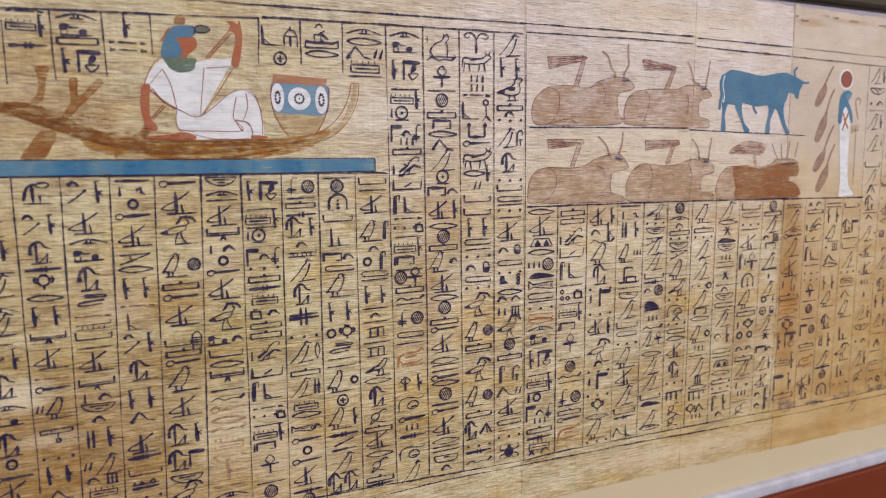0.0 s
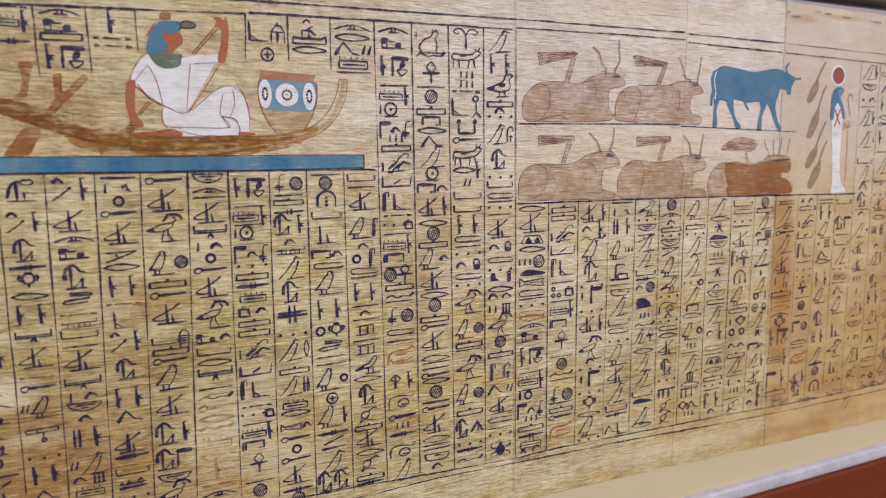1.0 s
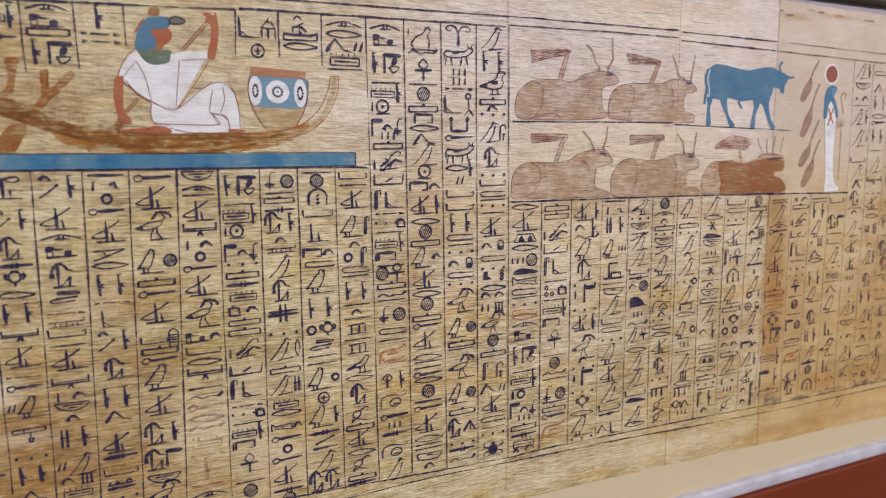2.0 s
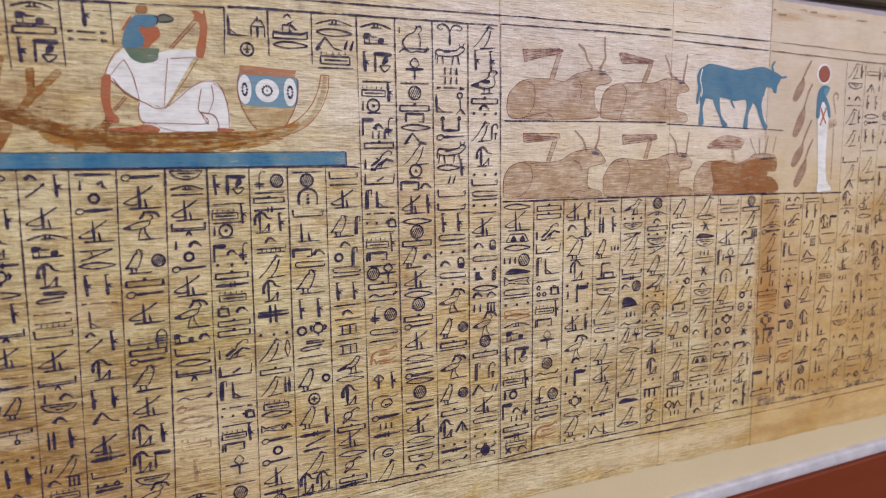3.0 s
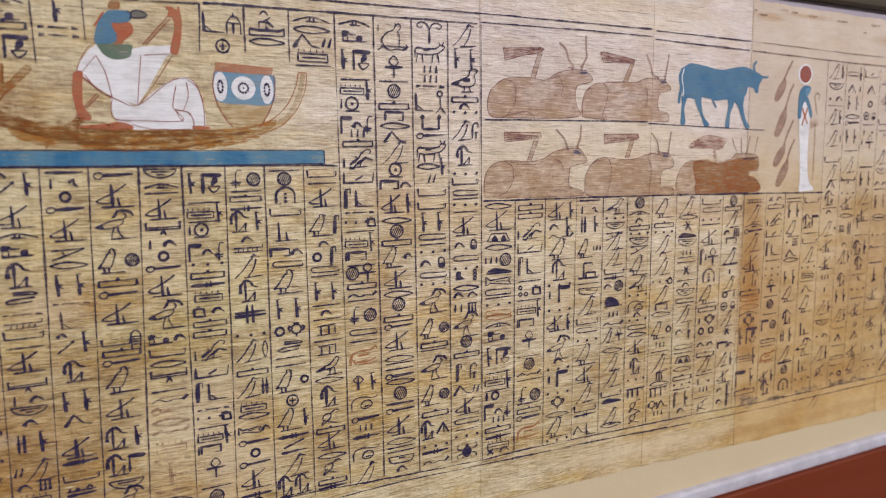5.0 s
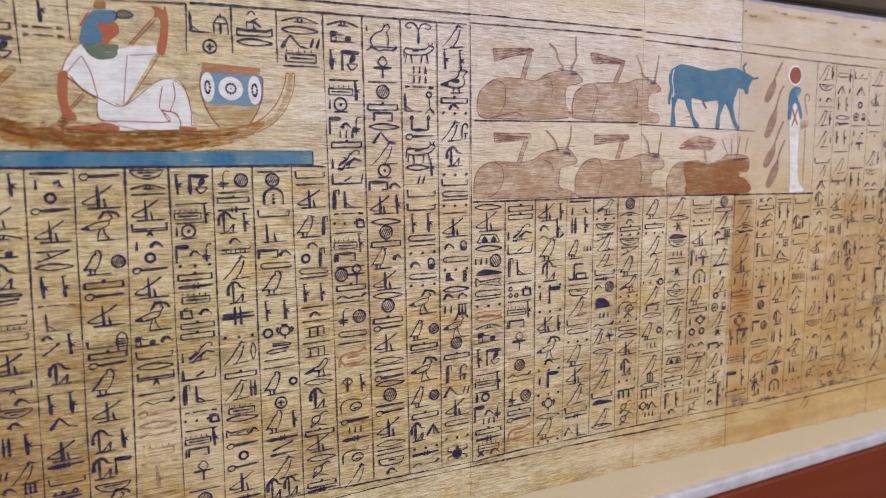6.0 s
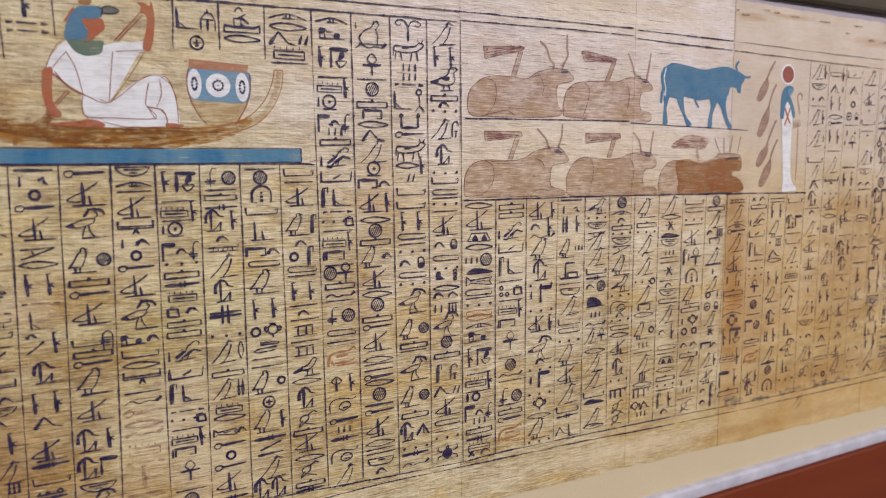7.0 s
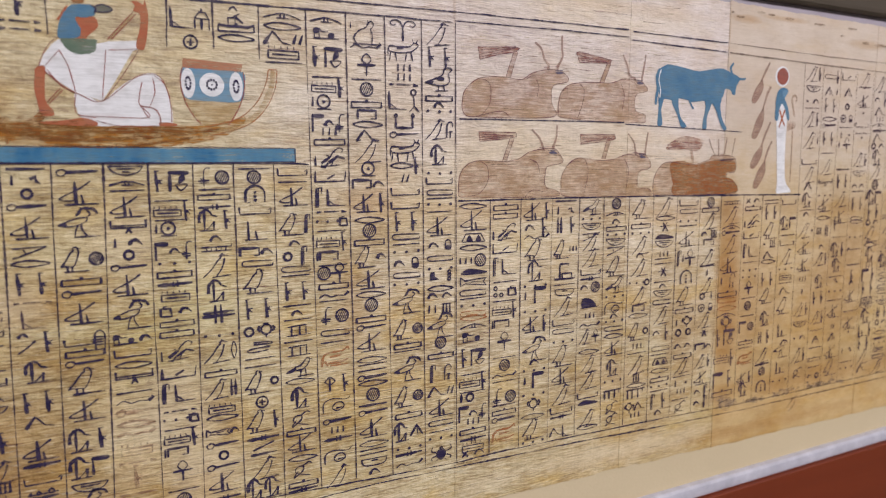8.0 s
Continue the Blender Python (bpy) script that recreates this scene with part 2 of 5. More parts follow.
FADED_INK = pigment("faded_red_ink", (0.25, 0.105, 0.07), (0.33, 0.17, 0.11), 0.56, 0.45, 0.75, 90, 120, 0.68)
TIDE = pigment("brown_stain", (0.22, 0.125, 0.07), (0.34, 0.22, 0.13), 0.62, 0.5, 0.75, 120, 200, 0.68)
SMUDGE = pigment("grey_brown_smudge", (0.17, 0.115, 0.12), (0.26, 0.185, 0.16), 0.50, 0.42, 0.75, 90, 120, 0.67)
BLUE = pigment("blue_paint", (0.02, 0.115, 0.25), (0.12, 0.29, 0.42), 0.96, 0.5, 0.75, 48, 12)
TEAL = pigment("teal_blue_paint", (0.05, 0.135, 0.25), (0.11, 0.225, 0.33), 0.96, 0.32, 0.75, 60, 60)
STAIN_BROWN = pigment("thin_brown_wash", (0.24, 0.075, 0.02), (0.42, 0.19, 0.045), 0.88, 0.66, 0.7, 70, 110, 0.67)
STRAW = pigment("straw_wash", (0.46, 0.28, 0.10), (0.53, 0.36, 0.16), 0.52, 0.36, 0.75, 60, 90, 0.67)
PALE_BLUE = pigment("pale_blue_paint", (0.12, 0.24, 0.37), (0.20, 0.33, 0.45), 0.92, 0.4)
GREEN = pigment("green_paint", (0.10, 0.145, 0.105), (0.17, 0.205, 0.15), 0.94, 0.45)
WHITE = pigment("white_paint", (0.735, 0.72, 0.75), (0.68, 0.66, 0.685), 0.97, 0.22)
RED = pigment("red_ochre_paint", (0.36, 0.09, 0.045), (0.44, 0.16, 0.08), 0.94, 0.42)
BROWN = pigment("brown_wash", (0.15, 0.042, 0.009), (0.36, 0.155, 0.03), 0.90, 0.75, 0.7, 80, 170, 0.67)
AMBER = pigment("amber_wash", (0.33, 0.125, 0.014), (0.47, 0.235, 0.05), 0.82, 0.62, 0.7, 110, 180, 0.67)
ROSE = pigment("rosy_brown_wash", (0.41, 0.225, 0.09), (0.36, 0.17, 0.15), 0.50, 0.40, 0.7, 38, 55, 0.69)
RUST = pigment("rust_brown_wash", (0.27, 0.085, 0.025), (0.40, 0.19, 0.07), 0.76, 0.5, 0.7, 40, 60)
RUSSET = pigment("russet_wash", (0.30, 0.12, 0.09), (0.40, 0.20, 0.13), 0.64, 0.52, 0.75, 60, 90, 0.67)
SLATE_BLUE = pigment("slate_blue_paint", (0.06, 0.06, 0.13), (0.12, 0.11, 0.18), 0.85, 0.3)
DUSKY = pigment("dusky_rose_wash", (0.29, 0.145, 0.12), (0.38, 0.21, 0.15), 0.60, 0.25)
DISC_RED = pigment("dull_red_paint", (0.26, 0.065, 0.048), (0.33, 0.11, 0.08), 0.95, 0.3)
UMBER = pigment("umber_outline", (0.14, 0.05, 0.08), (0.24, 0.10, 0.10), 0.80, 0.5, 0.75, 60, 90, 0.68)
PALE_FIBRE = pigment("pale_fibre", (0.66, 0.55, 0.38), (0.72, 0.62, 0.45), 0.62, 0.3)
DARK_FIBRE = pigment("dark_fibre", (0.21, 0.125, 0.06), (0.30, 0.19, 0.10), 0.62, 0.3)
BOARD = plaster("cream_mount_board", (0.50, 0.395, 0.25), (0.62, 0.505, 0.345), 9.0)
SLIP = plaster("pale_grey_slip", (0.20, 0.19, 0.25), (0.74, 0.72, 0.80), 60.0, 0.32)
VELVET = plaster("violet_grey_slip", (0.30, 0.255, 0.31), (0.38, 0.33, 0.38), 9.0, 0.7)
MAROON = lacquer("red_brown_lacquer", (0.125, 0.019, 0.005), (0.185, 0.033, 0.010), 0.5)
DARK_WOOD = lacquer("dark_brown_wood", (0.035, 0.025, 0.018), (0.085, 0.064, 0.046), 0.7)
WALL = plaster("warm_grey_wall_paint", (0.34, 0.31, 0.28), (0.40, 0.37, 0.33), 1.5)
CEIL = plaster("white_ceiling_paint", (0.74, 0.73, 0.71), (0.80, 0.79, 0.77), 1.5)
STONE = plaster("grey_stone_floor", (0.20, 0.185, 0.17), (0.28, 0.26, 0.24), 2.0, 0.5)


# ---------------------------------------------------------------- building helpers
def part(name, mesh_or_bm, mat, parent=None, label=""):
    """Links a mesh, or a bmesh, as one object, under a thing or under a part of one."""
    mesh = mesh_or_bm
    if isinstance(mesh_or_bm, bmesh.types.BMesh):
        mesh = bpy.data.meshes.new(name)
        mesh_or_bm.to_mesh(mesh)
        mesh_or_bm.free()
    mesh.materials.clear()
    mesh.materials.append(mat)
    ob = new(name, mesh)
    if parent:
        ob.parent = parent
    return tagged(ob, label) if label else ob


def box(x0, x1, y0, y1, z0, z1, bevel=0.0, segments=2):
    bm = bmesh.new()
    bmesh.ops.create_cube(bm, size=1)
    bmesh.ops.scale(bm, vec=(x1 - x0, y1 - y0, z1 - z0), verts=bm.verts)
    bmesh.ops.translate(bm, vec=((x0 + x1) / 2, (y0 + y1) / 2, (z0 + z1) / 2), verts=bm.verts)
    if bevel:
        bmesh.ops.bevel(bm, geom=bm.edges[:], offset=bevel, segments=segments, affect="EDGES", profile=0.6)
    return bm


def numbers(text):
    """Pairs of millimetres, "x,z x,z ...", as points in metres."""
    return [tuple(float(v) / 1000 for v in pair.split(",")) for pair in text.split()]


def smooth(points, closed, steps=4):
    """A Catmull-Rom curve through the points."""
    n, out = len(points), []
    if n < 3:
        return list(points)
    pick = (lambda i: points[i % n]) if closed else (lambda i: points[min(max(i, 0), n - 1)])
    for i in range(n if closed else n - 1):
        a, b, c, d = pick(i - 1), pick(i), pick(i + 1), pick(i + 2)
        for k in range(steps):
            t = k / steps
            out.append(tuple(0.5 * (2 * b[j] + (c[j] - a[j]) * t + (2 * a[j] - 5 * b[j] + 4 * c[j] - d[j]) * t * t + (3 * b[j] - a[j] - 3 * c[j] + d[j]) * t ** 3) for j in (0, 1)))
    if not closed:
        out.append(points[-1])
    return out


class Brush:
    """Gathers brush strokes and filled shapes that lie on the sheet, a hair apart, into one mesh."""

    def __init__(self, seed, height):
        self.verts, self.faces, self.rnd, self.height, self.count = [], [], random.Random(seed), height, 0

    def y(self):
        self.count += 1
        return -self.height - (self.count % 24) * 2e-6

    def stroke(self, points, width, curved=False, taper=0.55, wobble=0.16, swell=0.0):
        """A ribbon along the points, thick at the start and thinner at the end, with a live edge."""
        pts = smooth(points, False, 5) if curved else list(points)
        fine = [pts[0]]
        for a, b in zip(pts, pts[1:]):
            n = max(1, int(math.dist(a, b) / (width * 1.3)))
            n = min(n, 40)
            fine += [(a[0] + (b[0] - a[0]) * k / n, a[1] + (b[1] - a[1]) * k / n) for k in range(1, n + 1)]
        if len(fine) < 2:
            return
        y, base, last = self.y(), len(self.verts), len(fine) - 1
        for i, p in enumerate(fine):
            a, b = fine[max(0, i - 1)], fine[min(last, i + 1)]
            dx, dz = b[0] - a[0], b[1] - a[1]
            size = math.hypot(dx, dz) or 1e-6
            u = i / last
            w = width / 2 * (1 - (1 - taper) * u) * (1 + self.rnd.uniform(-wobble, wobble) * 2)
            if swell:
                w *= max(0.06, 1 + swell * (noise.noise((p[0] * 22, p[1] * 22, base)) + 0.7 * noise.noise((p[0] * 95, p[1] * 95, base))))
            if i in (0, last):
                w *= 0.7
            nx, nz = -dz / size * w, dx / size * w
            self.verts += [(p[0] + nx, y, p[1] + nz), (p[0] - nx, y, p[1] - nz)]
            if i:
                k = base + 2 * i
                self.faces.append((k - 2, k - 1, k + 1, k))

    def fill(self, points, curved=True, steps=4, jitter=0.0):
        pts = smooth(points, True, steps) if curved else points
        y, base = self.y(), len(self.verts)
        self.verts += [(p[0] + self.rnd.uniform(-jitter, jitter), y, p[1] + self.rnd.uniform(-jitter, jitter)) for p in pts]
        area = sum(a[0] * b[1] - b[0] * a[1] for a, b in zip(pts, pts[1:] + pts[:1]))
        ring = list(range(base, base + len(pts)))
        self.faces.append(tuple(ring if area > 0 else reversed(ring)))

    def ellipse(self, x, z, rx, rz, n=24, jitter=0.0):
        self.fill([(x + rx * math.cos(k * math.tau / n), z + rz * math.sin(k * math.tau / n)) for k in range(n)], False, jitter=jitter)

    def loop(self, x, z, rx, rz, width, n=20):
        self.stroke([(x + rx * math.cos(k * math.tau / n + 1), z + rz * math.sin(k * math.tau / n + 1)) for k in range(n + 2)], width, False, 0.9)

    def mesh(self, name):
        data = bpy.data.meshes.new(name)
        data.from_pydata(self.verts, [], self.faces)
        data.update()
        return data


# ---------------------------------------------------------------- the room that closes the place
def slab(name, label, category, mat, *sizes):
    return tagged(part(name, box(*sizes), mat), label, category, kind="structure")


slab("floor", "grey honed stone museum floor", "floor", STONE, -3.2, 3.6, -4.2, 0.3, FLOOR - 0.1, FLOOR)
slab("ceiling", "plain white plaster ceiling", "ceiling", CEIL, -3.2, 3.6, -4.2, 0.3, CEILING, CEILING + 0.1)
slab("wall_north", "warm grey painted wall behind the display", "wall", WALL, -3.0, 3.4, 0.06, 0.2, FLOOR, CEILING)
slab("wall_south", "warm grey painted gallery wall", "wall", WALL, -3.0, 3.4, -4.2, -4.0, FLOOR, CEILING)
slab("wall_west", "warm grey painted gallery side wall", "wall", WALL, -3.2, -3.0, -4.2, 0.2, FLOOR, CEILING)
slab("wall_east", "warm grey painted gallery side wall", "wall", WALL, 3.4, 3.6, -4.2, 0.2, FLOOR, CEILING)

# ---------------------------------------------------------------- the wall frame with its mount board
LEFT, RIGHT = -0.62, 0.98
TILT_RAIL = 0.9
display = tagged(new("picture_frame"), "long red-brown lacquered frame with a cream mount board, on the wall", "frame")
part("mount_board", box(LEFT, RIGHT, 0.0012, 0.006, -0.105, 0.330, 0.0006), BOARD, display, "cream mount board")
part("back_panel", box(LEFT - 0.05, RIGHT + 0.05, 0.007, 0.0595, -0.25, 0.45, 0.002), DARK_WOOD, display)


def rail(name, x0, x1, y0, y1, z0, z1, mat, bevel, label, turn=0.0):
    bm = box(x0, x1, y0, y1, z0, z1, bevel, 3)
    pivot = Vector((0.35, 0, (z0 + z1) / 2))
    bmesh.ops.rotate(bm, cent=pivot, matrix=Matrix.Rotation(radians(-turn), 3, "Y"), verts=bm.verts)
    return part(name, bm, mat, display, label)


rail("slip", LEFT, RIGHT, -0.006, 0.0060, -0.0781, -0.0655, SLIP, 0.0045, "pale grey slip moulding", TILT_RAIL)
rail("bottom_rail", LEFT - 0.05, RIGHT + 0.05, -0.010, 0.0065, -0.1681, -0.0775, MAROON, 0.0015, "red-brown lacquered rail", TILT_RAIL)
rail("slip", LEFT, RIGHT, 0.0014, 0.0065, 0.3312, 0.3540, VELVET, 0.0008, "violet-grey slip moulding")
rail("top_rail", LEFT - 0.05, RIGHT + 0.05, -0.006, 0.0068, 0.3480, 0.45, DARK_WOOD, 0.0055, "dark brown wooden rail")
rail("side_rail", LEFT - 0.05, LEFT, -0.0095, 0.0066, -0.16, 0.354, MAROON, 0.0015, "red-brown lacquered rail")
rail("side_rail", RIGHT, RIGHT + 0.05, -0.0095, 0.0066, -0.16, 0.354, MAROON, 0.0015, "red-brown lacquered rail")

# ---------------------------------------------------------------- the papyrus
scroll = tagged(new("papyrus"), "ancient painted papyrus with columns of black hieroglyphs on cream board", "papyrus")
SEAMS = (-0.56, -0.372, -0.181, -0.0015, 0.148, 0.2515, 0.446, 0.64, 0.86)


def sheet(x0, x1, index):
    """One glued sheet: thin, with ragged upper and lower edges and a slight lift at its overlap."""
    bm, n = bmesh.new(), 44
    lift = 0.0003
    rows = []
    for k in range(n + 1):
        x = x0 + (x1 - x0 + 0.0012) * k / n
        top = 0.3435 - 0.012 * max(0.0, x - 0.2) + 0.0016 * noise.noise((x * 38, index, 0)) + 0.0008 * noise.noise((x * 210, index, 3))
        low = -0.0375 - 0.006 * max(0.0, x - 0.1) + 0.0018 * noise.noise((x * 30, index, 7)) + 0.0007 * noise.noise((x * 190, index, 9))
        if abs(x - 0.148) < 0.02:
            low += 0.001
        rows.append([bm.verts.new((x, 0.00002 + lift * (k / n), z)) for z in (low, 0.1, 0.22, top)])
    for a, b in zip(rows, rows[1:]):
        for (p, q), (r, s) in zip(zip(a, a[1:]), zip(b, b[1:])):
            bm.faces.new((p, r, s, q))
    made = bmesh.ops.extrude_face_region(bm, geom=bm.faces[:])
    bmesh.ops.translate(bm, vec=(0, 0.0007, 0), verts=[v for v in made["geom"] if isinstance(v, bmesh.types.BMVert)])
    bmesh.ops.recalc_face_normals(bm, faces=bm.faces[:])
    return part("papyrus_sheet", bm, PAPYRUS, scroll)


for k, (x0, x1) in enumerate(zip(SEAMS, SEAMS[1:])):
    sheet(x0, x1, k)

# ---------------------------------------------------------------- the signs, in hundredths of a column's width
# Four digits make a point. ~ curve, = broad stroke, # filled, o ring, @ hatched disc, . dot (with a radius)
SIGNS = {
    "bar": "0402 9604", "tbar": "=0403 9604", "dash": "=0403 1804/2604 7204/=8004 9603", "mouth": "~0409 2516 5018 7515 9809 7003 4501 2004 0409",
    "eye": "~0402 3010 5014 7410 9802/=4603 4612/=5603 5612/3603 7003", "blk": "#0416 0430 2030 2018/2030 2622 4622/#4804 4818 6418 6204/0402 7804/2004 2018/0604 0616",
    "basin": "0424 9624/~0424 1808 5000 8208 9624/2617 7617/4009 6209", "basket": "0422 9022/~0622 1404 4800 8004 8822/3816 6216",
    "reed": "=1400 1057/0657 2058/1230 2832/1630 2620/=1224 2226", "post": "=1000 1056/1656 1600/1056 2658 2640", "posts": "=0600 0654/=2000 2054/0028 2630", "pillar": "=3000 2854/=5400 5026/1800 8602",
    "stroke": "=0600 0726", "strokes": "=0802 0822/=2602 2822/=4602 4622", "ii": "=0600 1424/=2200 3024", "dots": ".080504/.480404/.880604", "dot": ".080805", "tick": "=0314 1620 1808 2802",
    "t": "=~0402 1013 2017 3012/3012 3803", "loop": "~9603 2002 0610 2018 9617/9603 9610", "spoon": "=2610 9814/~2812 1817 0612 0803 2002 2812",
    "da": "=4402 4258/~7858 4838 1824 0416/~0416 1812 3412 4416/=6002 5626/1602 9604", "bird": "~0216 1732 3456 4363 4371 5373 5869/~5569 6060 5541 4622 4117/0216 1219 4117/=2217 2403/=3817 3703/1202 9104/5370 6769",
    "quail": "~9566 8472 6868 6050 3036 0226 2422 5018 7622 8636 8254 9566/#0226 2832 2422/#4040 6444 6634 4834/4818 4603/=6420 6803/3602 8204", "ibis": "#4059 5175 5577 5364 4457/=~5175 6677 8473 9262/~6870 7562 6653/~0033 2042 4451 6653/~0033 2230 4433 6442 6855/#0033 1540 2031/~4633 4020 3702/~5335 5520 6603/3502 9704",
    "slant": "~6058 5050 3024 0602/~7056 6640 5822 4405/=5660 6468 7264/7264 8262/3202 8807/5404 4405", "sit": "=~0526 0648 1660 2664 3658 4248/4248 5844/=2060 2004/~2404 3412 4830/=4830 4604/0602 6004", "seat": "=~0210 1040 2252 3254/~3050 4056 6058 6650 5044 3450/=2452 2604/=4224 4406/0002 7202",
    "cat": "~2204 1420 3040 5050 5862 6868 7458 6446/~6446 7030 6804/1203 9204/5862 5670/0444 0462", "disk": "@212119", "ring": "o151513/o151511", "sun": "o202018/.202004/0000 4200", "town": "o181817/=0818 2818/=1808 1828",
    "plank": "=0402 0418/=9604 9620/0402 9604/0417 9619/.502104", "gate": "0602 0620 8220 8202 0602/0824 0831/2224 2231/3824 3831/5424 5431/7024 7031/1611 7611", "comb": "0404 9206/0416 9218 9428/2004 2016/3404 3416/4804 4816/6204 6216/7604 7616",
    "pr": "=0602 0626 6226 6202/4604 6204", "cage": "=0602 0630/=1802 1830/=3002 3030/0030 3630/0002 3602", "altar": "=0436 0414/=9638 9616/0422 9624/0416 9618/=5014 4202/=5014 5802", "scale": "=0444 0430/=9246 9234/0444 9246/0432 9234/3444 3432/5232 5012/o520806",
    "bolt": "=0408 9812/=4602 4618/=5802 5820", "heart": "o262815/=~0838 0230 0820/=~4438 5030 4420/=2613 2602/1646 3646", "walk": "=0802 3234/3234 5608 7804/0802 2206", "foot": "=0602 0450/0602 6002/0816 2802", "flag": "=0602 0656/#0656 4656 4444 0646",
    "flagv": "=0602 0656/#0656 5456 5246 0648/#3022 4632 4446 3444 2832/~2020 3404 5220 2020", "sedge": "~1602 1640 2256 3656/=0018 3220/0412 3013/0626 1620", "arm": "=0426 0604/0604 9606/9606 9822 8816", "armbox": "=0402 0434/0404 9406 9834/=4012 6424",
    "lion": "=0606 0634/=2414 5032 4038/~5030 6046 7858 9054 8646/=4616 7434 9628/3006 8010/=2206 3604 4416/6022 5406/6646 5650", "tw": "=~0446 1656 3046/~0204 2418 4434/#3632 4638 4630",
    "ankh": "~5034 3648 5064 6448 5034/=2232 7834/=5032 5002", "arch": "=~0602 0836 3452 6038 6202/1202 2002/.340805/.342004/.343203", "zed": "0402 2006 8832/0428 8832/3614 3026", "tower": "~0604 0450 2064 3650 3404/0620 3420/0628 3428/0636 3436/0644 3444/0604 0402/2004 2001/3404 3400",
    "cart": "=0406 8210/0418 8220/=1020 1428/o642406/o322204", "leaf": "~1002 0230 1056 1830 1002", "cross": "=0222 9826/=0432 9636/=4002 4056/=5802 5656", "fish": "0404 0430 2020 9426 8416 9404 2012 0404/4016 7017", "fishb": "#0804 3020 6218 9810 9404 5002",
    "vase": "=0402 0424 3024 3402 0402/1224 1230 2430", "jar": "~0404 0430 2030 2204 0404/#0404 0416 2216 2204", "scythe": "=1202 9006/=2016 8236", "knot": "~0602 3422 3638 1636 1418 5804/~3438 5450 6644/0606 2024", "pot": "0804 2228 7428 8804 0804/#2406 3424 4606/#5606 6624 7606",
    "throne": "=3004 3058/=3058 6858 6650/=0804 9204/=4004 4024 8024 8204/0804 0414/9204 9814", "hut": "#1004 1036 4038 6424 7204/0202 8804/1036 0440", "star": "=2402 4434/=5002 2434/1020 6022", "wig": "~0402 0634 3446 7840 9450/~3420 4632 6432 7218 5206 3612 3420/=4614 6416",
    "awning": "=0434 9636/=1202 1234/=3402 3434/=6202 6234/8434 8420", "lotus": "=2002 2044/~0434 2048 3634 2024 0434/0634 0034/3434 4034", "horns": "=5002 5040/~5040 4056 2460 1052 1844 2848/~5040 6056 7660 9052 8244 7248", "cow": "~0236 1044 4042 7246 8456 9850 8436 7030 4026 1028 0236/1028 0602/2427 2802/6028 5602/7432 8002/8454 7866/9054 9666/#3036 5038 4642 3242/0236 0216",
    "snake": "~0402 2212 4204 6208 8406/=8406 9816 9220",
    "sphinx": "=~0404 1034 3044 7046 8856 9448/=3030 7034/=2412 7014 9020/3004 9006/=1420 2404",
    "gap": "0000 2601", "coil": "2030 7030/~2024 6624 7626 7030/~7016 1812 0306 1602 6406", "hawk": "#0220 3034 3424 1216/~3034 5040 6456 7262 8058/~3424 5426 7038 8058/=5024 4806/6428 6606/3804 9006/8058 9054",
    "boot": "#0804 0826 2226 2412 3404/0402 3802", "beads": "o060405/o061605/o062805", "rings": "o080806/o300806/o083006", "porch": "0830 6834/=2004 2030/=4604 4630/6604 6632/0402 8004",
    "lute": "o205808/2050 2220/2220 0602/2220 3802", "ka": "=2004 2034/=7404 7436/=2004 7404/o203804/o744004", "hook": "~0602 0844 2254 3046 2838/=2002 2222/1422 3022", "tri": "=0404 3040 5404/3040 3404", "xx": "=0602 2820/=2802 0620",
    "scarab": "#3404 2020 2836 5038 5820 4604/o404204/~2030 0436 0850/~5830 7638 7052/~2018 0412 0602/~5818 7412 7202/2806 2001/5006 5801", "shrine": "0602 0630 1846 3446 4430 4402/=2446 2456/=2430 2402/0630 4430", "boatg": "=0410 2006 8006 9814/3010 3028 4828 4810/4028 6040/=5030 6816/~3246 4456 5446",
}
PEN = 0.0010


def write(brush, name, ox, oz, ux, uz, thick=1.0):
    """Writes one sign with its lower left corner at ox, oz; ux, uz are a hundredth's width and height."""
    def place(d):
        return (ox + int(d[:2]) * ux, oz + int(d[2:4]) * uz)

    for mark in SIGNS[name].split("/"):
        kind = mark.lstrip("~=#o@.")
        flags = mark[: len(mark) - len(kind)]
        pen = PEN * thick * (2.05 if "=" in flags else 0.98) * brush.rnd.uniform(0.8, 1.2)
        if flags in ("o", "@", "."):
            (x, z), r = place(kind), int(kind[4:6])
            if flags == ".":
                brush.ellipse(x, z, r * ux * 0.9 + 0.0003, r * uz * 0.8 + 0.0003, 8, 0.0001)
                continue
            ux = uz = (ux + uz) / 2
            brush.loop(x, z, r * ux, r * uz, PEN * thick * 1.15)
            if flags == "@":
                for k in range(-2, 3):
                    h = math.sqrt(max(0.05, 1 - (k / 2.8) ** 2)) * r * 0.95
                    cx, s = k / 2.8 * r * 0.95, 0.45
                    brush.stroke([(x + (cx - h * s) * ux, z - h * 0.9 * uz), (x + (cx + h * s) * ux, z + h * 0.9 * uz)], PEN * thick * 0.72, False, 0.8)
            continue
        pts = [place(p) for p in kind.split()]
        if "#" in flags:
            brush.fill(pts, True, 3)
        else:
            brush.stroke(pts, pen, "~" in flags)


def extent(name):
    xs, zs = [], []
    for mark in SIGNS[name].split("/"):
        kind = mark.lstrip("~=#o@.")
        round_one = mark[0] in "o@."
        for p in kind.split():
            r = int(p[4:6]) if round_one else 0
            xs += [int(p[:2]) - r, int(p[:2]) + r]
            zs += [int(p[2:4]) - r, int(p[2:4]) + r]
    return min(xs), max(xs), min(zs), max(zs)


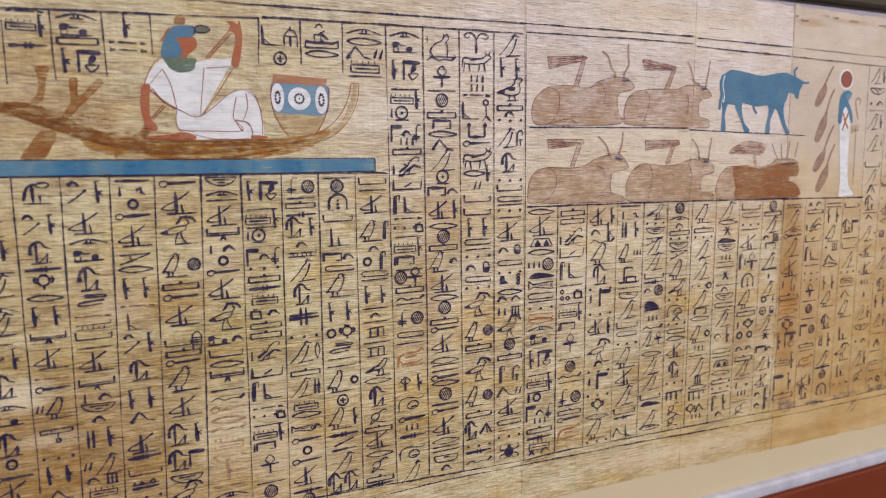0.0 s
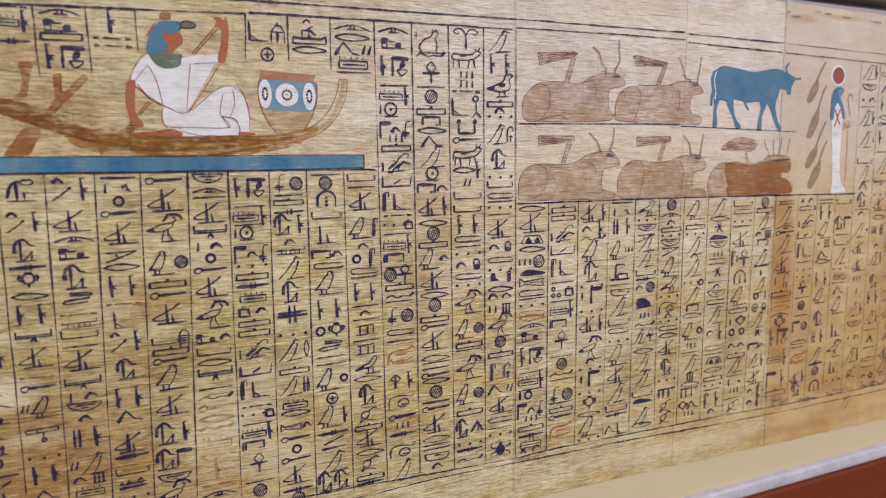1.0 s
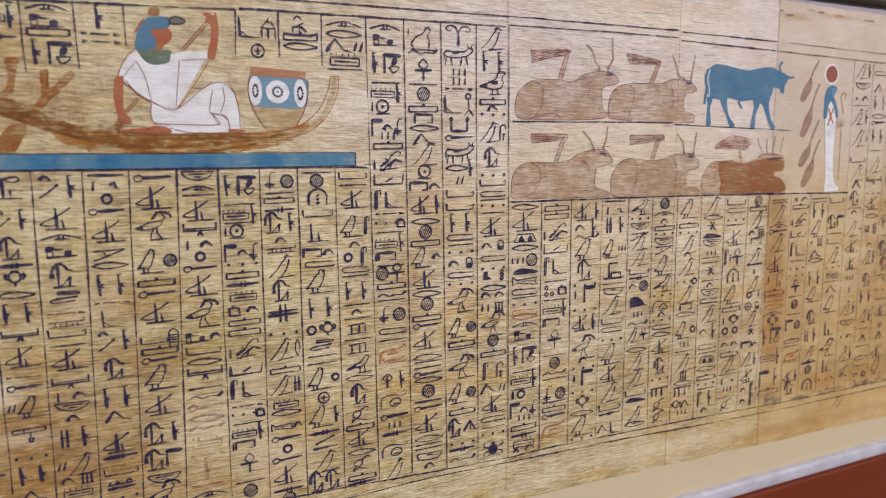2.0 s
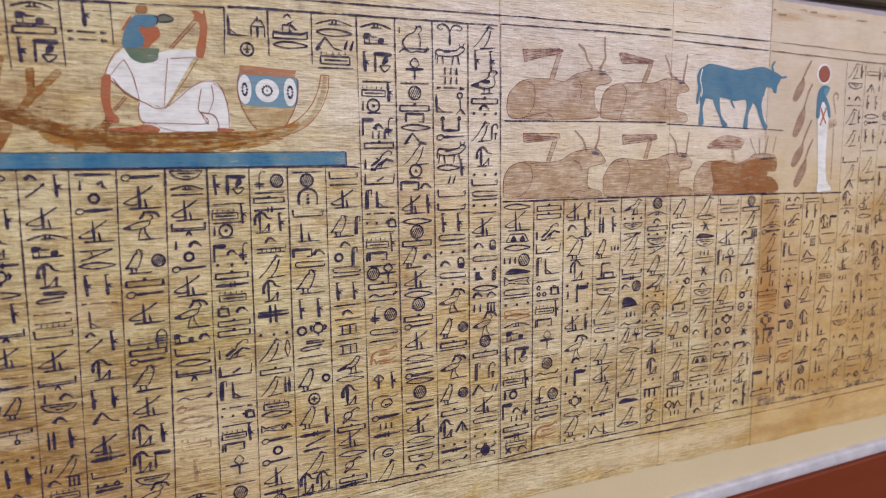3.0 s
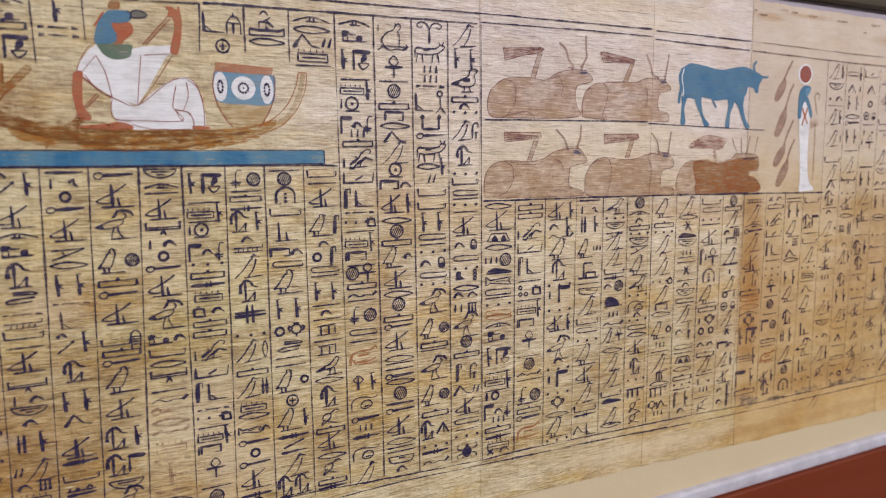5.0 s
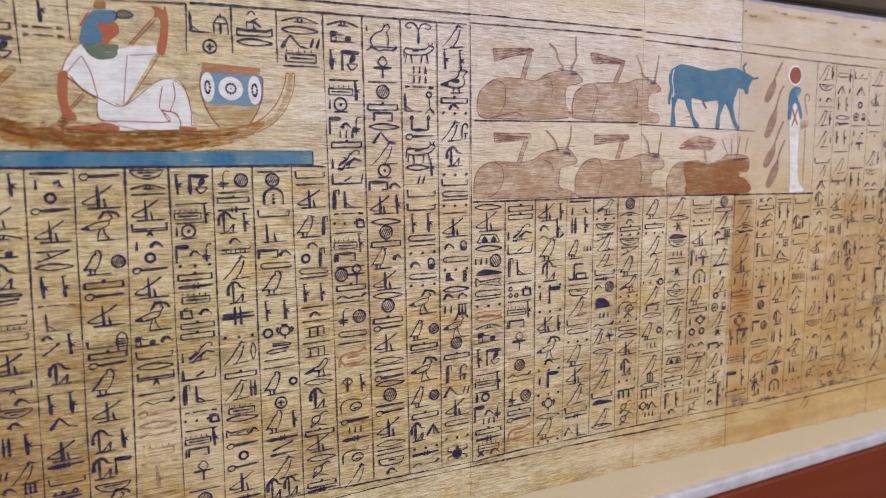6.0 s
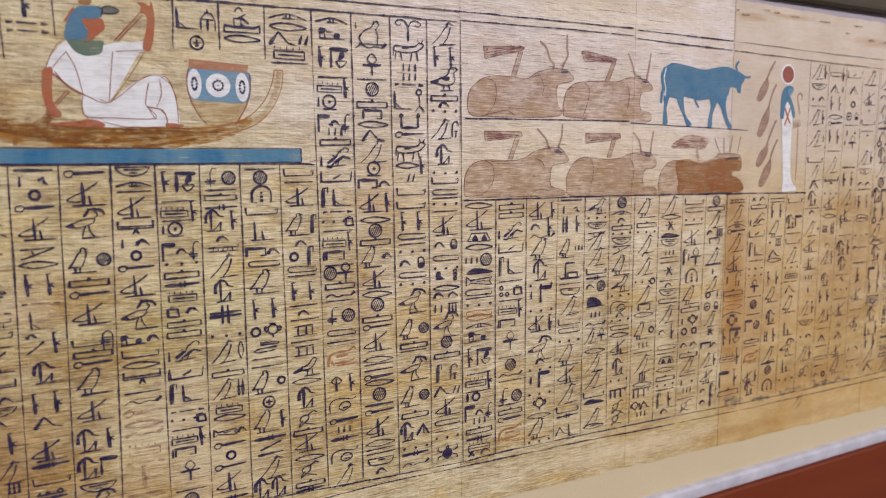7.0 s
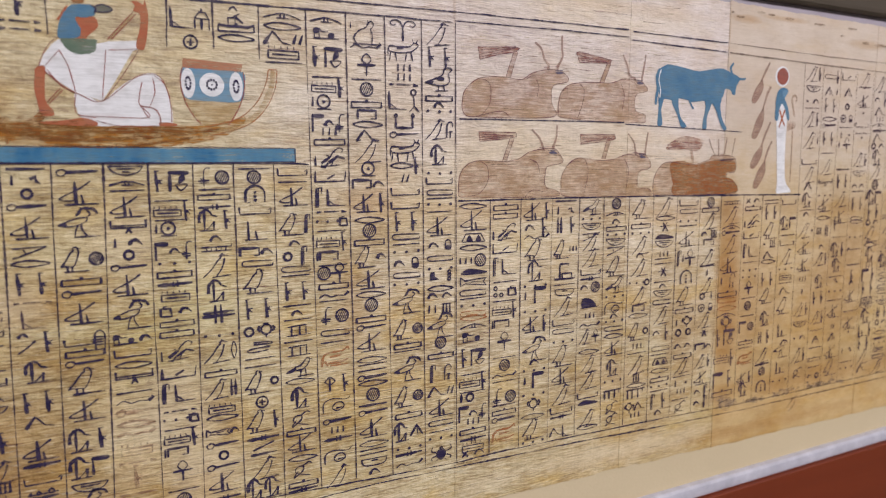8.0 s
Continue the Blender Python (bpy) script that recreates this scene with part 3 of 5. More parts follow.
# rulings between the columns, in millimetres: x and z of the upper and of the lower end
MAIN_RULES = {
    "v0": (-329.7, 209.3, -332.3, 36.0),
    "v1": (-309.1, 209.6, -308.0, 33.7),
    "v2": (-286.8, 209.3, -287.4, 26.7),
    "v3": (-262.7, 209.6, -265.6, 22.2),
    "v4": (-239.9, 209.7, -243.4, 17.6),
    "v5": (-215.1, 210.1, -219.9, 13.1),
    "v6": (-192.8, 210.5, -194.2, 7.8),
    "v7": (-169.2, 210.2, -171.1, 3.0),
    "v8": (-146.7, 210.0, -147.4, -1.9),
    "v9": (-123.4, 209.8, -122.5, -2.7),
    "v10": (-101.5, 301.9, -98.8, -1.3),
    "v11": (-76.5, 302.7, -75.1, 0.6),
    "v12": (-51.1, 303.1, -49.1, -2.6),
    "v13": (-25.4, 303.0, -24.5, -2.6),
    "v14": (-0.7, 303.6, -0.1, -3.6),
    "v15": (26.4, 185.2, 26.2, -2.1),
}
CAPTION_RULES = {
    "k0": (-307.3, 289.8, -307.0, 257.6),
    "k1": (-285.7, 296.3, -284.8, 260.8),
    "k2": (-261.3, 297.7, -260.2, 263.4),
    "k3": (-237.2, 297.8, -236.9, 276.4),
    "k4": (-179.0, 300.5, -179.8, 274.1),
    "k5": (-154.9, 301.0, -155.0, 274.9),
    "k6": (-129.3, 300.9, -129.4, 271.2),
}
FAR_RULES = {
    "v16": (51.8, 185.8, 51.4, -1.8),
    "v17": (79.1, 185.7, 77.2, -1.6),
    "v18": (103.6, 185.7, 102.6, -0.3),
    "v19": (126.4, 186.1, 127.7, -1.9),
    "v20": (151.3, 185.7, 150.6, -0.6),
    "v21": (176.0, 185.2, 175.6, -2.4),
    "v22": (201.2, 185.2, 200.3, -1.6),
    "v23": (226.7, 184.8, 224.7, -3.1),
    "v24": (250.7, 184.4, 246.0, -4.0),
    "v25": (276.9, 183.9, 276.6, -2.6),
    "v26": (300.6, 183.5, 298.3, -2.3),
    "v27": (323.7, 183.1, 321.9, -1.6),
    "v28": (345.8, 298.4, 347.0, -0.9),
    "v29": (370.9, 297.5, 370.8, -1.6),
    "v30": (395.2, 297.5, 392.8, -2.0),
    "v31": (418.9, 296.9, 417.9, -1.6),
    "v32": (443.2, 296.8, 442.1, -0.9),
}
RULES = {**MAIN_RULES, **CAPTION_RULES, **FAR_RULES}
for k in range(33, 41):
    x = 445.2 + 24.4 * (k - 32)
    RULES[f"v{k}"] = (x, 297 - 0.02 * (x - 445), x - 1.5, -1.2)
for k in range(1, 4):
    RULES[f"u{k}"] = (-330.5 - 23 * k, 209.3, -331.5 - 23 * k, 3.0)


def rule_x(name, z):
    xt, zt, xb, zb = RULES[name]
    return xt + (xb - xt) * (z - zt) / (zb - zt)


def text_column(index, left, right, text, inks, joined="", thick=1.0):
    """One column of signs between two rulings; the text gives heights in millimetres and the signs of each row.
    Each sign is a part of its own, but for columns too small to pick apart, which are joined."""
    whole = Brush(index * 7, 0.00042)
    words = text.split()
    for row, (at, signs) in enumerate(zip(words[::2], words[1::2])):
        z = float(at) / 1000
        x0, x1 = rule_x(left, z * 1000) / 1000, rule_x(right, z * 1000) / 1000
        inner0, inner1 = x0 + (x1 - x0) * 0.075, x1 - (x1 - x0) * 0.075
        rubbed = signs.startswith("-")
        signs = signs.lstrip("-")
        names = signs.split(",")
        red = signs[0] == "r" and signs not in ("ring", "reed") and signs[1:] in SIGNS
        if red:
            names = [signs[1:]]
        ink = inks[1] if red else WORN_INK if rubbed else inks[0]
        unit = (inner1 - inner0) / 100
        sizes = [extent(n) for n in names]
        total = sum(b - a for a, b, _, _ in sizes) + 8 * (len(names) - 1)
        fit = min(1.0, 100 / total)
        free = (100 - sum((b - a) * fit for a, b, _, _ in sizes)) / (len(names) - 0.25)
        x = inner0 + free * 0.37 * unit if len(names) > 1 else (inner0 + inner1) / 2 - (sizes[0][1] - sizes[0][0]) * fit * unit / 2
        for k, (n, (a, b, lo, hi)) in enumerate(zip(names, sizes)):
            if n == "gap":
                x += ((b - a) * fit + free) * unit
                continue
            brush = whole if joined else Brush(index * 1000 + row * 10 + k, 0.00042)
            nudge = brush.rnd.uniform(-1.2, 1.2) * unit
            uz = unit * 1.03 * fit ** 0.4 * brush.rnd.uniform(0.95, 1.05)
            write(brush, n, x - a * fit * unit + nudge, z - (lo + hi) / 2 * uz, unit * fit, uz, thick * (1.7 if red and left == "v5" else 0.7 if rubbed else 1.0))
            x += ((b - a) * fit + free) * unit
            if not joined:
                part(KINDS.get(n, "hieroglyph"), brush.mesh("sign"), ink, scroll)
    if joined:
        tagged(part("text_column", whole.mesh("text_column"), inks[0], scroll, joined), kind="stuff")


KINDS = {"bar": "line_sign", "tbar": "line_sign", "dash": "water_sign", "mouth": "mouth_sign", "eye": "eye_sign", "basin": "basket_sign", "basket": "basket_sign", "reed": "reed_leaf_sign", "stroke": "stroke_sign",
         "strokes": "plural_stroke_sign", "dots": "grain_sign", "t": "loaf_sign", "loop": "rope_sign", "spoon": "ladle_sign", "da": "standard_sign", "bird": "bird_sign", "quail": "bird_sign", "ibis": "wading_bird_sign", "slant": "falcon_sign",
         "sit": "seated_sign", "disk": "disc_sign", "ring": "ring_sign", "sun": "ring_sign", "town": "crossed_ring_sign", "plank": "board_sign", "gate": "game_board_sign", "pr": "house_sign", "cage": "lattice_sign", "altar": "stand_sign",
         "bolt": "bolt_sign", "heart": "heart_sign", "walk": "walking_sign", "foot": "foot_sign", "flag": "flag_sign", "flagv": "flag_sign", "sedge": "sedge_sign", "arm": "arm_sign", "armbox": "arm_sign", "lion": "chair_sign", "ankh": "ankh_sign",
         "arch": "arch_sign", "vase": "vase_sign", "jar": "jar_sign", "scarab": "scarab_sign", "snake": "viper_sign", "star": "star_sign", "cow": "ox_sign", "post": "cloth_sign", "posts": "cloth_sign", "knot": "knot_sign"}

COLUMNS = [
    ("v0", "v1", "184 sit 171 reed,reed 159 bar 152 slant 139 eye 131 slant 125 foot 112 tw,reed 97 sit 85 eye 78 blk 64 sit 53 ring 45 spoon 37 da"),
    ("v1", "v2", "201 seat 184 tw,reed 169 sit 160 bolt 153 heart 144 mouth 134 reed,reed 122 altar 110 da 99 -dash 93 spoon 82 ii,bird 66 scale 53 dots 43 reed,reed 31 walk"),
    ("v2", "v3", "201 tw,reed 184 da 174 eye 166 blk 153 sit 141 coil 132 -dash 127 -comb 121 arm 114 bar 106 da 93 altar 85 stroke,t 79 basin 72 t 61 posts,reed 45 ii,slant 36 t,cage 29 gate"),
    ("v3", "v4", "207 tbar 201 stroke,tick 194 ring 187 spoon 176 da 163 zed 157 mouth 146 reed,reed 136 -dash 127 -foot 114 tw,reed 98 sit 81 reed,reed 70 walk 54 da 46 bolt 37 arm 29 cart 21 dots"),
    ("v4", "v5", "205 spoon 194 da 178 ibis 158 bird,disk 146 plank 139 spoon 128 da 112 arm,tower 106 plank 100 spoon 90 bird 73 da 56 sit,reed 40 sit,flag 28 basin 18 ibis"),
    ("v5", "v6", "206 basin 199 eye 195 bar 186 da 175 altar 166 stroke,t 159 ring 152 spoon 142 da 125 ibis 111 blk,t 103 arm 96 mouth 89 altar 80 bar 75 snake 68 rspoon 61 rmouth 56 rsnake 46 rgate 38 rdash 29 rreed 19 rbar 13 eye"),
    ("v6", "v7", "200 reed,flagv 189 bar 183 gate,reed 178 bar 173 stroke,sun,gap 160 flag,t,sedge 153 dots 147 plank 141 bolt 134 gate 125 vase,t 118 plank 112 plank 101 lion 88 armbox 76 post,foot 65 dash 60 dots,vase 54 bar 48 gate,reed 40 stroke,pr,gap 28 ankh 16 bar 10 disk"),
    ("v7", "v8", "202 sedge,disk 195 bar 191 plank 185 bolt 177 sit,reed 166 t 161 comb 150 slant 135 sit 121 cross 108 dots 98 slant,leaf 85 plank 75 slant,posts 63 gate 57 mouth 48 fish,t 40 spoon 33 ring 26 spoon 16 da 6 bolt 0 disk"),
    ("v8", "v9", "207 bar 202 disk 192 arch 182 arm 170 pillar 157 pr,t 150 loop 139 bird 122 reed,reed 108 ring,heart 98 coil 91 bar 86 bar 76 bird,ring 63 town 51 bird,reed 40 bolt 33 scythe 20 slant 7 sit,sit"),
    ("v9", "v10", "205 arm 199 bar 190 da 173 bird,post 161 t 153 ring,post 145 loop 141 bar 131 reed,reed 122 bar 117 t 113 bar 106 porch 99 bar 93 porch 82 hawk 73 mouth 62 sit 48 knot 40 plank 32 da 22 mouth 14 knot 5 plank 1 bolt"),
    ("v10", "v11", "297 eye 289 blk 275 reed,flagv 263 bar 257 gate,reed 248 stroke,sun,gap 235 flag,t,sedge 230 strokes 224 plank 214 lion 202 armbox 189 post,foot 180 dash 174 dots,vase 168 bar 161 gate,reed 152 stroke,pr,gap 146 bar 141 disk,ankh 133 plank 127 snake 123 bar 113 sedge,disk 102 loop 96 bar 86 rsphinx 68 lotus,reed 54 wig 43 spoon 37 strokes 31 bolt 19 wig 5 slant"),
    ("v11", "v12", "292 cat 284 snake 272 ankh 263 bar 257 disk 248 plank 241 pr 235 mouth 228 walk 218 slant 207 sun 197 pr,t 185 da,reed 174 mouth 167 disk 160 plank 150 bird,t 135 da 125 mouth 118 disk 109 plank 103 spoon 93 da 81 mouth 78 bar 74 bar 69 spoon 65 mouth 57 disk 50 tbar 45 spoon 34 da 23 mouth 19 bar 16 bar 10 basket 3 t"),
    ("v12", "v13", "295 horns 283 cow 272 strokes 266 strokes 261 dash 251 foot,lute 238 ka 229 spoon 219 cow 209 mouth,reed 201 ii 192 arm 183 arm 172 reed,reed 162 loop 157 bar 152 dots 144 t,jar 136 loop 130 dots 118 ibis 99 bird,disk 88 plank 84 bar 71 ibis 52 bird,disk 39 plank 27 sit,tri 15 dots 11 bolt 4 snake"),
    ("v13", "v14", "295 slant 280 reed,reed 266 quail 254 plank 249 t 245 dots 233 slant,hook 216 sit 204 dots 199 arm 191 loop 187 bar 183 dots 178 bar 168 da 155 t,jar 146 loop 139 dots 134 boot,beads 125 mouth 120 t,t 111 stroke,stroke,cage 99 ibis 87 disk 78 plank 65 post,hook 52 walk,ii 40 da 29 loop 23 bar 18 dots 7 scarab"),
    ("v14", "v15", "181 mouth 171 da 159 pot 152 mouth 143 strokes,disk 135 fishb 128 fish 120 loop 116 bar 111 dots 105 rloop 102 rmouth 96 eye 88 blk 73 reed,flagv 61 bar 55 gate,reed 48 bar 44 stroke,ring,gap 32 flag,t,sedge 26 strokes 19 plank 13 bolt 7 gate 2 xx,t"),
    ("v15", "v16", "180 plank 174 plank 162 lion 150 armbox 137 post,foot 126 bar 119 rings,vase 112 bar 105 gate,reed 95 stroke,pr,gap 82 ankh 70 bar 64 disk 57 snake 52 bar 40 sedge,disk 34 bar 29 plank 23 spoon 12 rsphinx"),
    ("v16", "v17", "176 da,reed 164 t,reed 158 snake 148 bird 132 sit 121 dots 114 stroke,flag 102 dots 92 da,reed 73 ibis 63 t 57 dots 49 stroke,flag 38 dots 30 heart 21 mouth 11 bird 1 dots"),
    ("v17", "v18", "183 tbar 176 stroke,tick 165 posts,reed 147 bird,strokes 130 throne 120 bar 114 basket 103 slant 91 arm 84 loop 76 dots 65 bird 49 da 34 slant 22 arm 17 bolt 5 walk,foot"),
    ("v18", "v19", "178 hawk 169 dots 163 basin 155 zed 151 slant 139 slant 128 arm 123 bolt 116 t,disk 104 hut 94 strokes 87 snake 77 slant,ankh 65 mouth 55 slant 42 slant 30 arm 24 fishb 11 slant 4 mouth"),
    ("v19", "v20", "180 disk 172 eye 166 t 161 plank 156 dots 150 basin 143 zed 131 bird 116 hawk 107 dots 98 wig 91 t 87 dots 81 loop 75 mouth 65 da 49 sit 38 dots 27 awning 16 knot 6 knot"),
    ("v20", "v21", "175 bird 162 plank 156 dots 146 slant 138 t 128 slant 116 dots,ring 105 slant 95 pr 89 mouth 76 bird,ring 64 strokes 58 bar 48 slant 37 cage 31 mouth 24 awning 13 heart,walk 6 strokes"),
    ("v21", "v22", "176 slant 167 mouth 160 star 152 fishb 146 basin 138 strokes 134 bar 130 bar 123 star 115 bar 111 t 105 basin 98 loop 87 slant 72 t,reed 59 loop 54 bar 48 pot 40 mouth 33 plank 27 dots 23 bar 14 post,reed 4 t"),
    ("v22", "v23", "179 arm 172 loop 164 dots 160 bar 149 da 133 post,stroke,ankh 117 arch 101 bird 89 plank 79 stroke,heart 70 ring,ring 58 t,t 50 plank 41 slant 32 bar 26 stroke,dot 19 strokes 12 bar 5 knot"),
    ("v23", "v24", "179 disk 173 plank 163 slant 152 t,cage 145 pr 132 slant 125 tbar 119 stroke 108 slant 99 ring,stroke 89 town,jar 78 slant 67 star 55 pr,t 42 slant,reed 27 da 15 t,post 5 t,post"),
    ("v24", "v25", "179 comb 167 slant 157 eye 152 spoon 142 slant 124 da 110 stroke,hook 99 plank 93 rloop 86 rmouth 80 eye 73 heart 60 reed,flagv 41 gate,reed 22 flag,reed 10 plank"),
    ("v25", "v26", "179 xx,t 173 plank 161 lion 149 armbox 135 post,foot 125 bar 118 dots 112 dots 102 ankh 93 bar 86 disk 77 bar 67 flag,disk 53 plank 48 bar 38 rsphinx 20 da,reed 9 sit"),
    ("v26", "v27", "179 bar 176 bar 168 reed,reed 152 bird 140 dot,cage 130 walk 124 mouth 108 reed,reed 93 bird 72 sit 55 posts,reed 38 slant 30 bolt 23 disk 9 arch"),
    ("v27", "v28", "177 arm 158 sit,flag 147 bar 140 arm 127 slant 116 dots 109 gate 103 bar 96 walk 82 bird 59 pillar 41 ibis 24 pillar 11 dots"),
    ("v28", "v29", "291 slant,reed 278 basin 267 dot,t 261 bar 251 slant,reed 232 slant,stroke 213 arm 201 slant 191 tri 178 sit 169 bar 165 t 150 slant,dot 134 da 118 da 105 strokes 93 stroke 76 slant,reed 62 basin 49 dot,t 32 slant,reed 15 knot"),
    ("v29", "v30", "290 loop,reed 277 tri,stroke 264 reed,reed 252 mouth 246 spoon 234 reed,reed 221 bar 208 slant 194 altar 182 dots 173 da 161 mouth 149 cage,posts 134 t 122 slant,reed 101 sit 85 reed,reed 66 slant,reed 54 bar 45 tri 37 bar 26 plank 18 bar 9 t,ring"),
    ("v30", "v31", "291 armbox 277 tri 264 ring 253 town,jar 245 bar 238 stroke,dot 229 stroke,ankh 206 tbar 195 reed,reed 178 slant 161 da 155 reed,gap 142 bar 130 sit,reed 115 sit 104 bar 100 tick 90 dots 81 bar 70 da 55 ii 45 tri 30 da 15 bird"),
    ("v31", "v32", "289 slant 283 bar 270 da 259 dot 248 arm 240 bar 236 dot 215 slant,reed 202 basin 190 t,t 185 bar 173 reed,reed 159 mouth 156 mouth 141 dots 129 t,bar 114 tbar 102 reed 96 t 83 da 68 bar 56 da 47 dot 29 stroke,tick 17 bar 11 dots"),
    ("k0", "k1", "295 dash 288 gate,reed 278 bolt"),
    ("k1", "k2", "294 eye 287 blk 282 plank 271 reed,flagv"),
    ("k2", "k3", "291 reed 282 dash 278 dash"),
    ("k4", "k5", "291 foot,shrine 278 town"),
    ("k5", "k6", "294 boatg 288 plank 282 mouth"),
    ("k6", "v10", "297 eye 291 mouth 284 walk,ii 276 gate 270 bar"),
]
for k, (left, right, text) in enumerate(COLUMNS):
    number = int(left[1:]) if left[0] == "v" else 0
    black = WORN_INK if number > 23 else FAINT_INK if number > 19 else INK
    text_column(k, left, right, text, (black, RED_INK if left != "v5" else FADED_INK), "", 0.78 if number > 27 else 0.9 if number > 14 else 1.0)

# the columns beyond the small standing figure, and those past the first ruling, by the same scribe
POOL = "slant bird da sit bar mouth dots reed,reed t,reed plank loop strokes gate arm disk flag,reed man basin pillar,reed slant,reed ring,t posts,reed bolt walk sit,flag eye".replace("man", "sit").split()
rows_rnd = random.Random(5)
for left, right in [("v32", "v33"), ("v33", "v34"), ("v34", "v35"), ("v35", "v36"), ("v36", "v37"), ("v37", "v38"), ("v38", "v39"), ("v39", "v40"), ("u1", "v0"), ("u2", "u1"), ("u3", "u2")]:
    z, words = (294.0 if RULES[left][1] > 250 else 203.0), []
    while z > 6:
        signs = rows_rnd.choice(POOL)
        tall = max((extent(n)[3] - extent(n)[2]) for n in signs.split(",")) * 0.19
        z -= tall / 2 + 1.2
        if z < 4:
            break
        words += [f"{z:.1f}", signs]
        z -= tall / 2 + 1.2
    text_column(len(words) + int(z * 10), left, right, " ".join(words), (WORN_INK, RED_INK), "small hieroglyphs in worn brownish ink")

# ---------------------------------------------------------------- ruled lines
def ruled(points, width, seed, ink=INK):
    brush = Brush(seed, 0.00037)
    pts = points
    live = [pts[0]]
    for a, b in zip(pts, pts[1:]):
        n = max(2, int(math.dist(a, b) / 0.006))
        for k in range(1, n + 1):
            u = k / n
            w = 0.00035 * noise.noise((a[0] * 50 + u * 3, a[1] * 20 + u * 5, seed))
            live.append((a[0] + (b[0] - a[0]) * u + w * (abs(b[1] - a[1]) > abs(b[0] - a[0])), a[1] + (b[1] - a[1]) * u + w * (abs(b[0] - a[0]) > abs(b[1] - a[1]))))
    brush.stroke(live, width, False, 0.9, 0.2, 0.85)
    return part("ruling_line", brush.mesh("ruling_line"), ink, scroll)


for k, (name, (xt, zt, xb, zb)) in enumerate(RULES.items()):
    ruled([(xt / 1000, zt / 1000), (xb / 1000, zb / 1000)], 0.0007 if name[0] == "k" or k < 24 else 0.0005, k, FAINT_INK if k < 30 else BROWN_LINE)
for k, (text, width) in enumerate((
    ("-420,306 -212,307.7 -178,307.8 -69,309.4 12,310.6 146,311.5", 0.0009), ("150,310.6 251,309.9", 0.0008), ("252,309.8 369,307.6 640,306", 0.0006),
    ("-420,294 -308,295.8 -179,300.4", 0.0009), ("-177,301 -102,302.3 -77,302.8 -3,303.6", 0.0009), ("-1,304.6 80,306 146.5,306.2", 0.0009), ("149.4,304.2 250,302.4", 0.0010), ("252,302.3 369,299.6 640,297", 0.0009),
    ("2,240.6 144,242.3", 0.0007), ("145,240.9 271,237.9", 0.0007), ("1,184.9 126,185.4 250,184.6 349,183.4", 0.0010),
    ("-420,209.6 -110,210.2 -101.5,209.6", 0.0008), ("-420,3 -240,1 -116,-0.7 -49,-2.2 0,-3 36,-1.6 103,-1.7 201,-2.2", 0.0009), ("203,-2.2 297,-3.6 499,-1.6 640,-1.5", 0.0009),
    ("-420,-6 -240,-8 -116,-8.4 -61,-6 36,-6.7 103,-6.9 201,-9", 0.0009), ("203,-9 297,-9.6 499,-7.5 640,-7", 0.0009),
)):
    ruled(numbers(text), width, 100 + k, BROWN_LINE if numbers(text)[0][0] > 0.2 else INK)

# ---------------------------------------------------------------- painted scenes
ORDER = {"wash": 0.00005, "paint": 0.00013, "over": 0.00021, "line": 0.00029}


def painting(name, label, pieces, level=None):
    """Painted shapes of one picture; pieces: name, layer, pigment, kind, data, width."""
    base = None
    for k, (piece, layer, mat, kind, text, *width) in enumerate(pieces):
        brush = Brush(len(name) * 31 + k, ORDER[layer] + 3e-6 * k)
        pts = numbers(text)
        if kind == "fill":
            brush.fill(pts, True, 4, 0.00008)
        elif kind == "rough":
            brush.fill(pts, True, 8, 0.00035)
        elif kind == "poly":
            brush.fill(pts, False, 1, 0.0)
        elif kind == "oval":
            (x, z), (rx, rz) = pts
            brush.ellipse(x, z, rx, rz, 28, 0.00006)
        elif kind == "ring":
            (x, z), (rx, rz) = pts
            brush.loop(x, z, rx, rz, width[0])
        elif kind == "beads":
            (x, z), (rx, rz) = pts
            for j in range(11):
                brush.ellipse(x + rx * math.cos(j * math.tau / 11), z + rz * math.sin(j * math.tau / 11), 0.0007, 0.0008, 8)
        elif kind == "taper":
            brush.stroke(pts, width[0], True, width[1], 0.06)
        else:
            brush.stroke(pts, width[0], kind == "curve", 0.8, 0.08)
        ob = part(piece, brush.mesh(piece), mat, base or scroll)
        if base is None:
            base = tagged(ob, label)
            ob.name = name


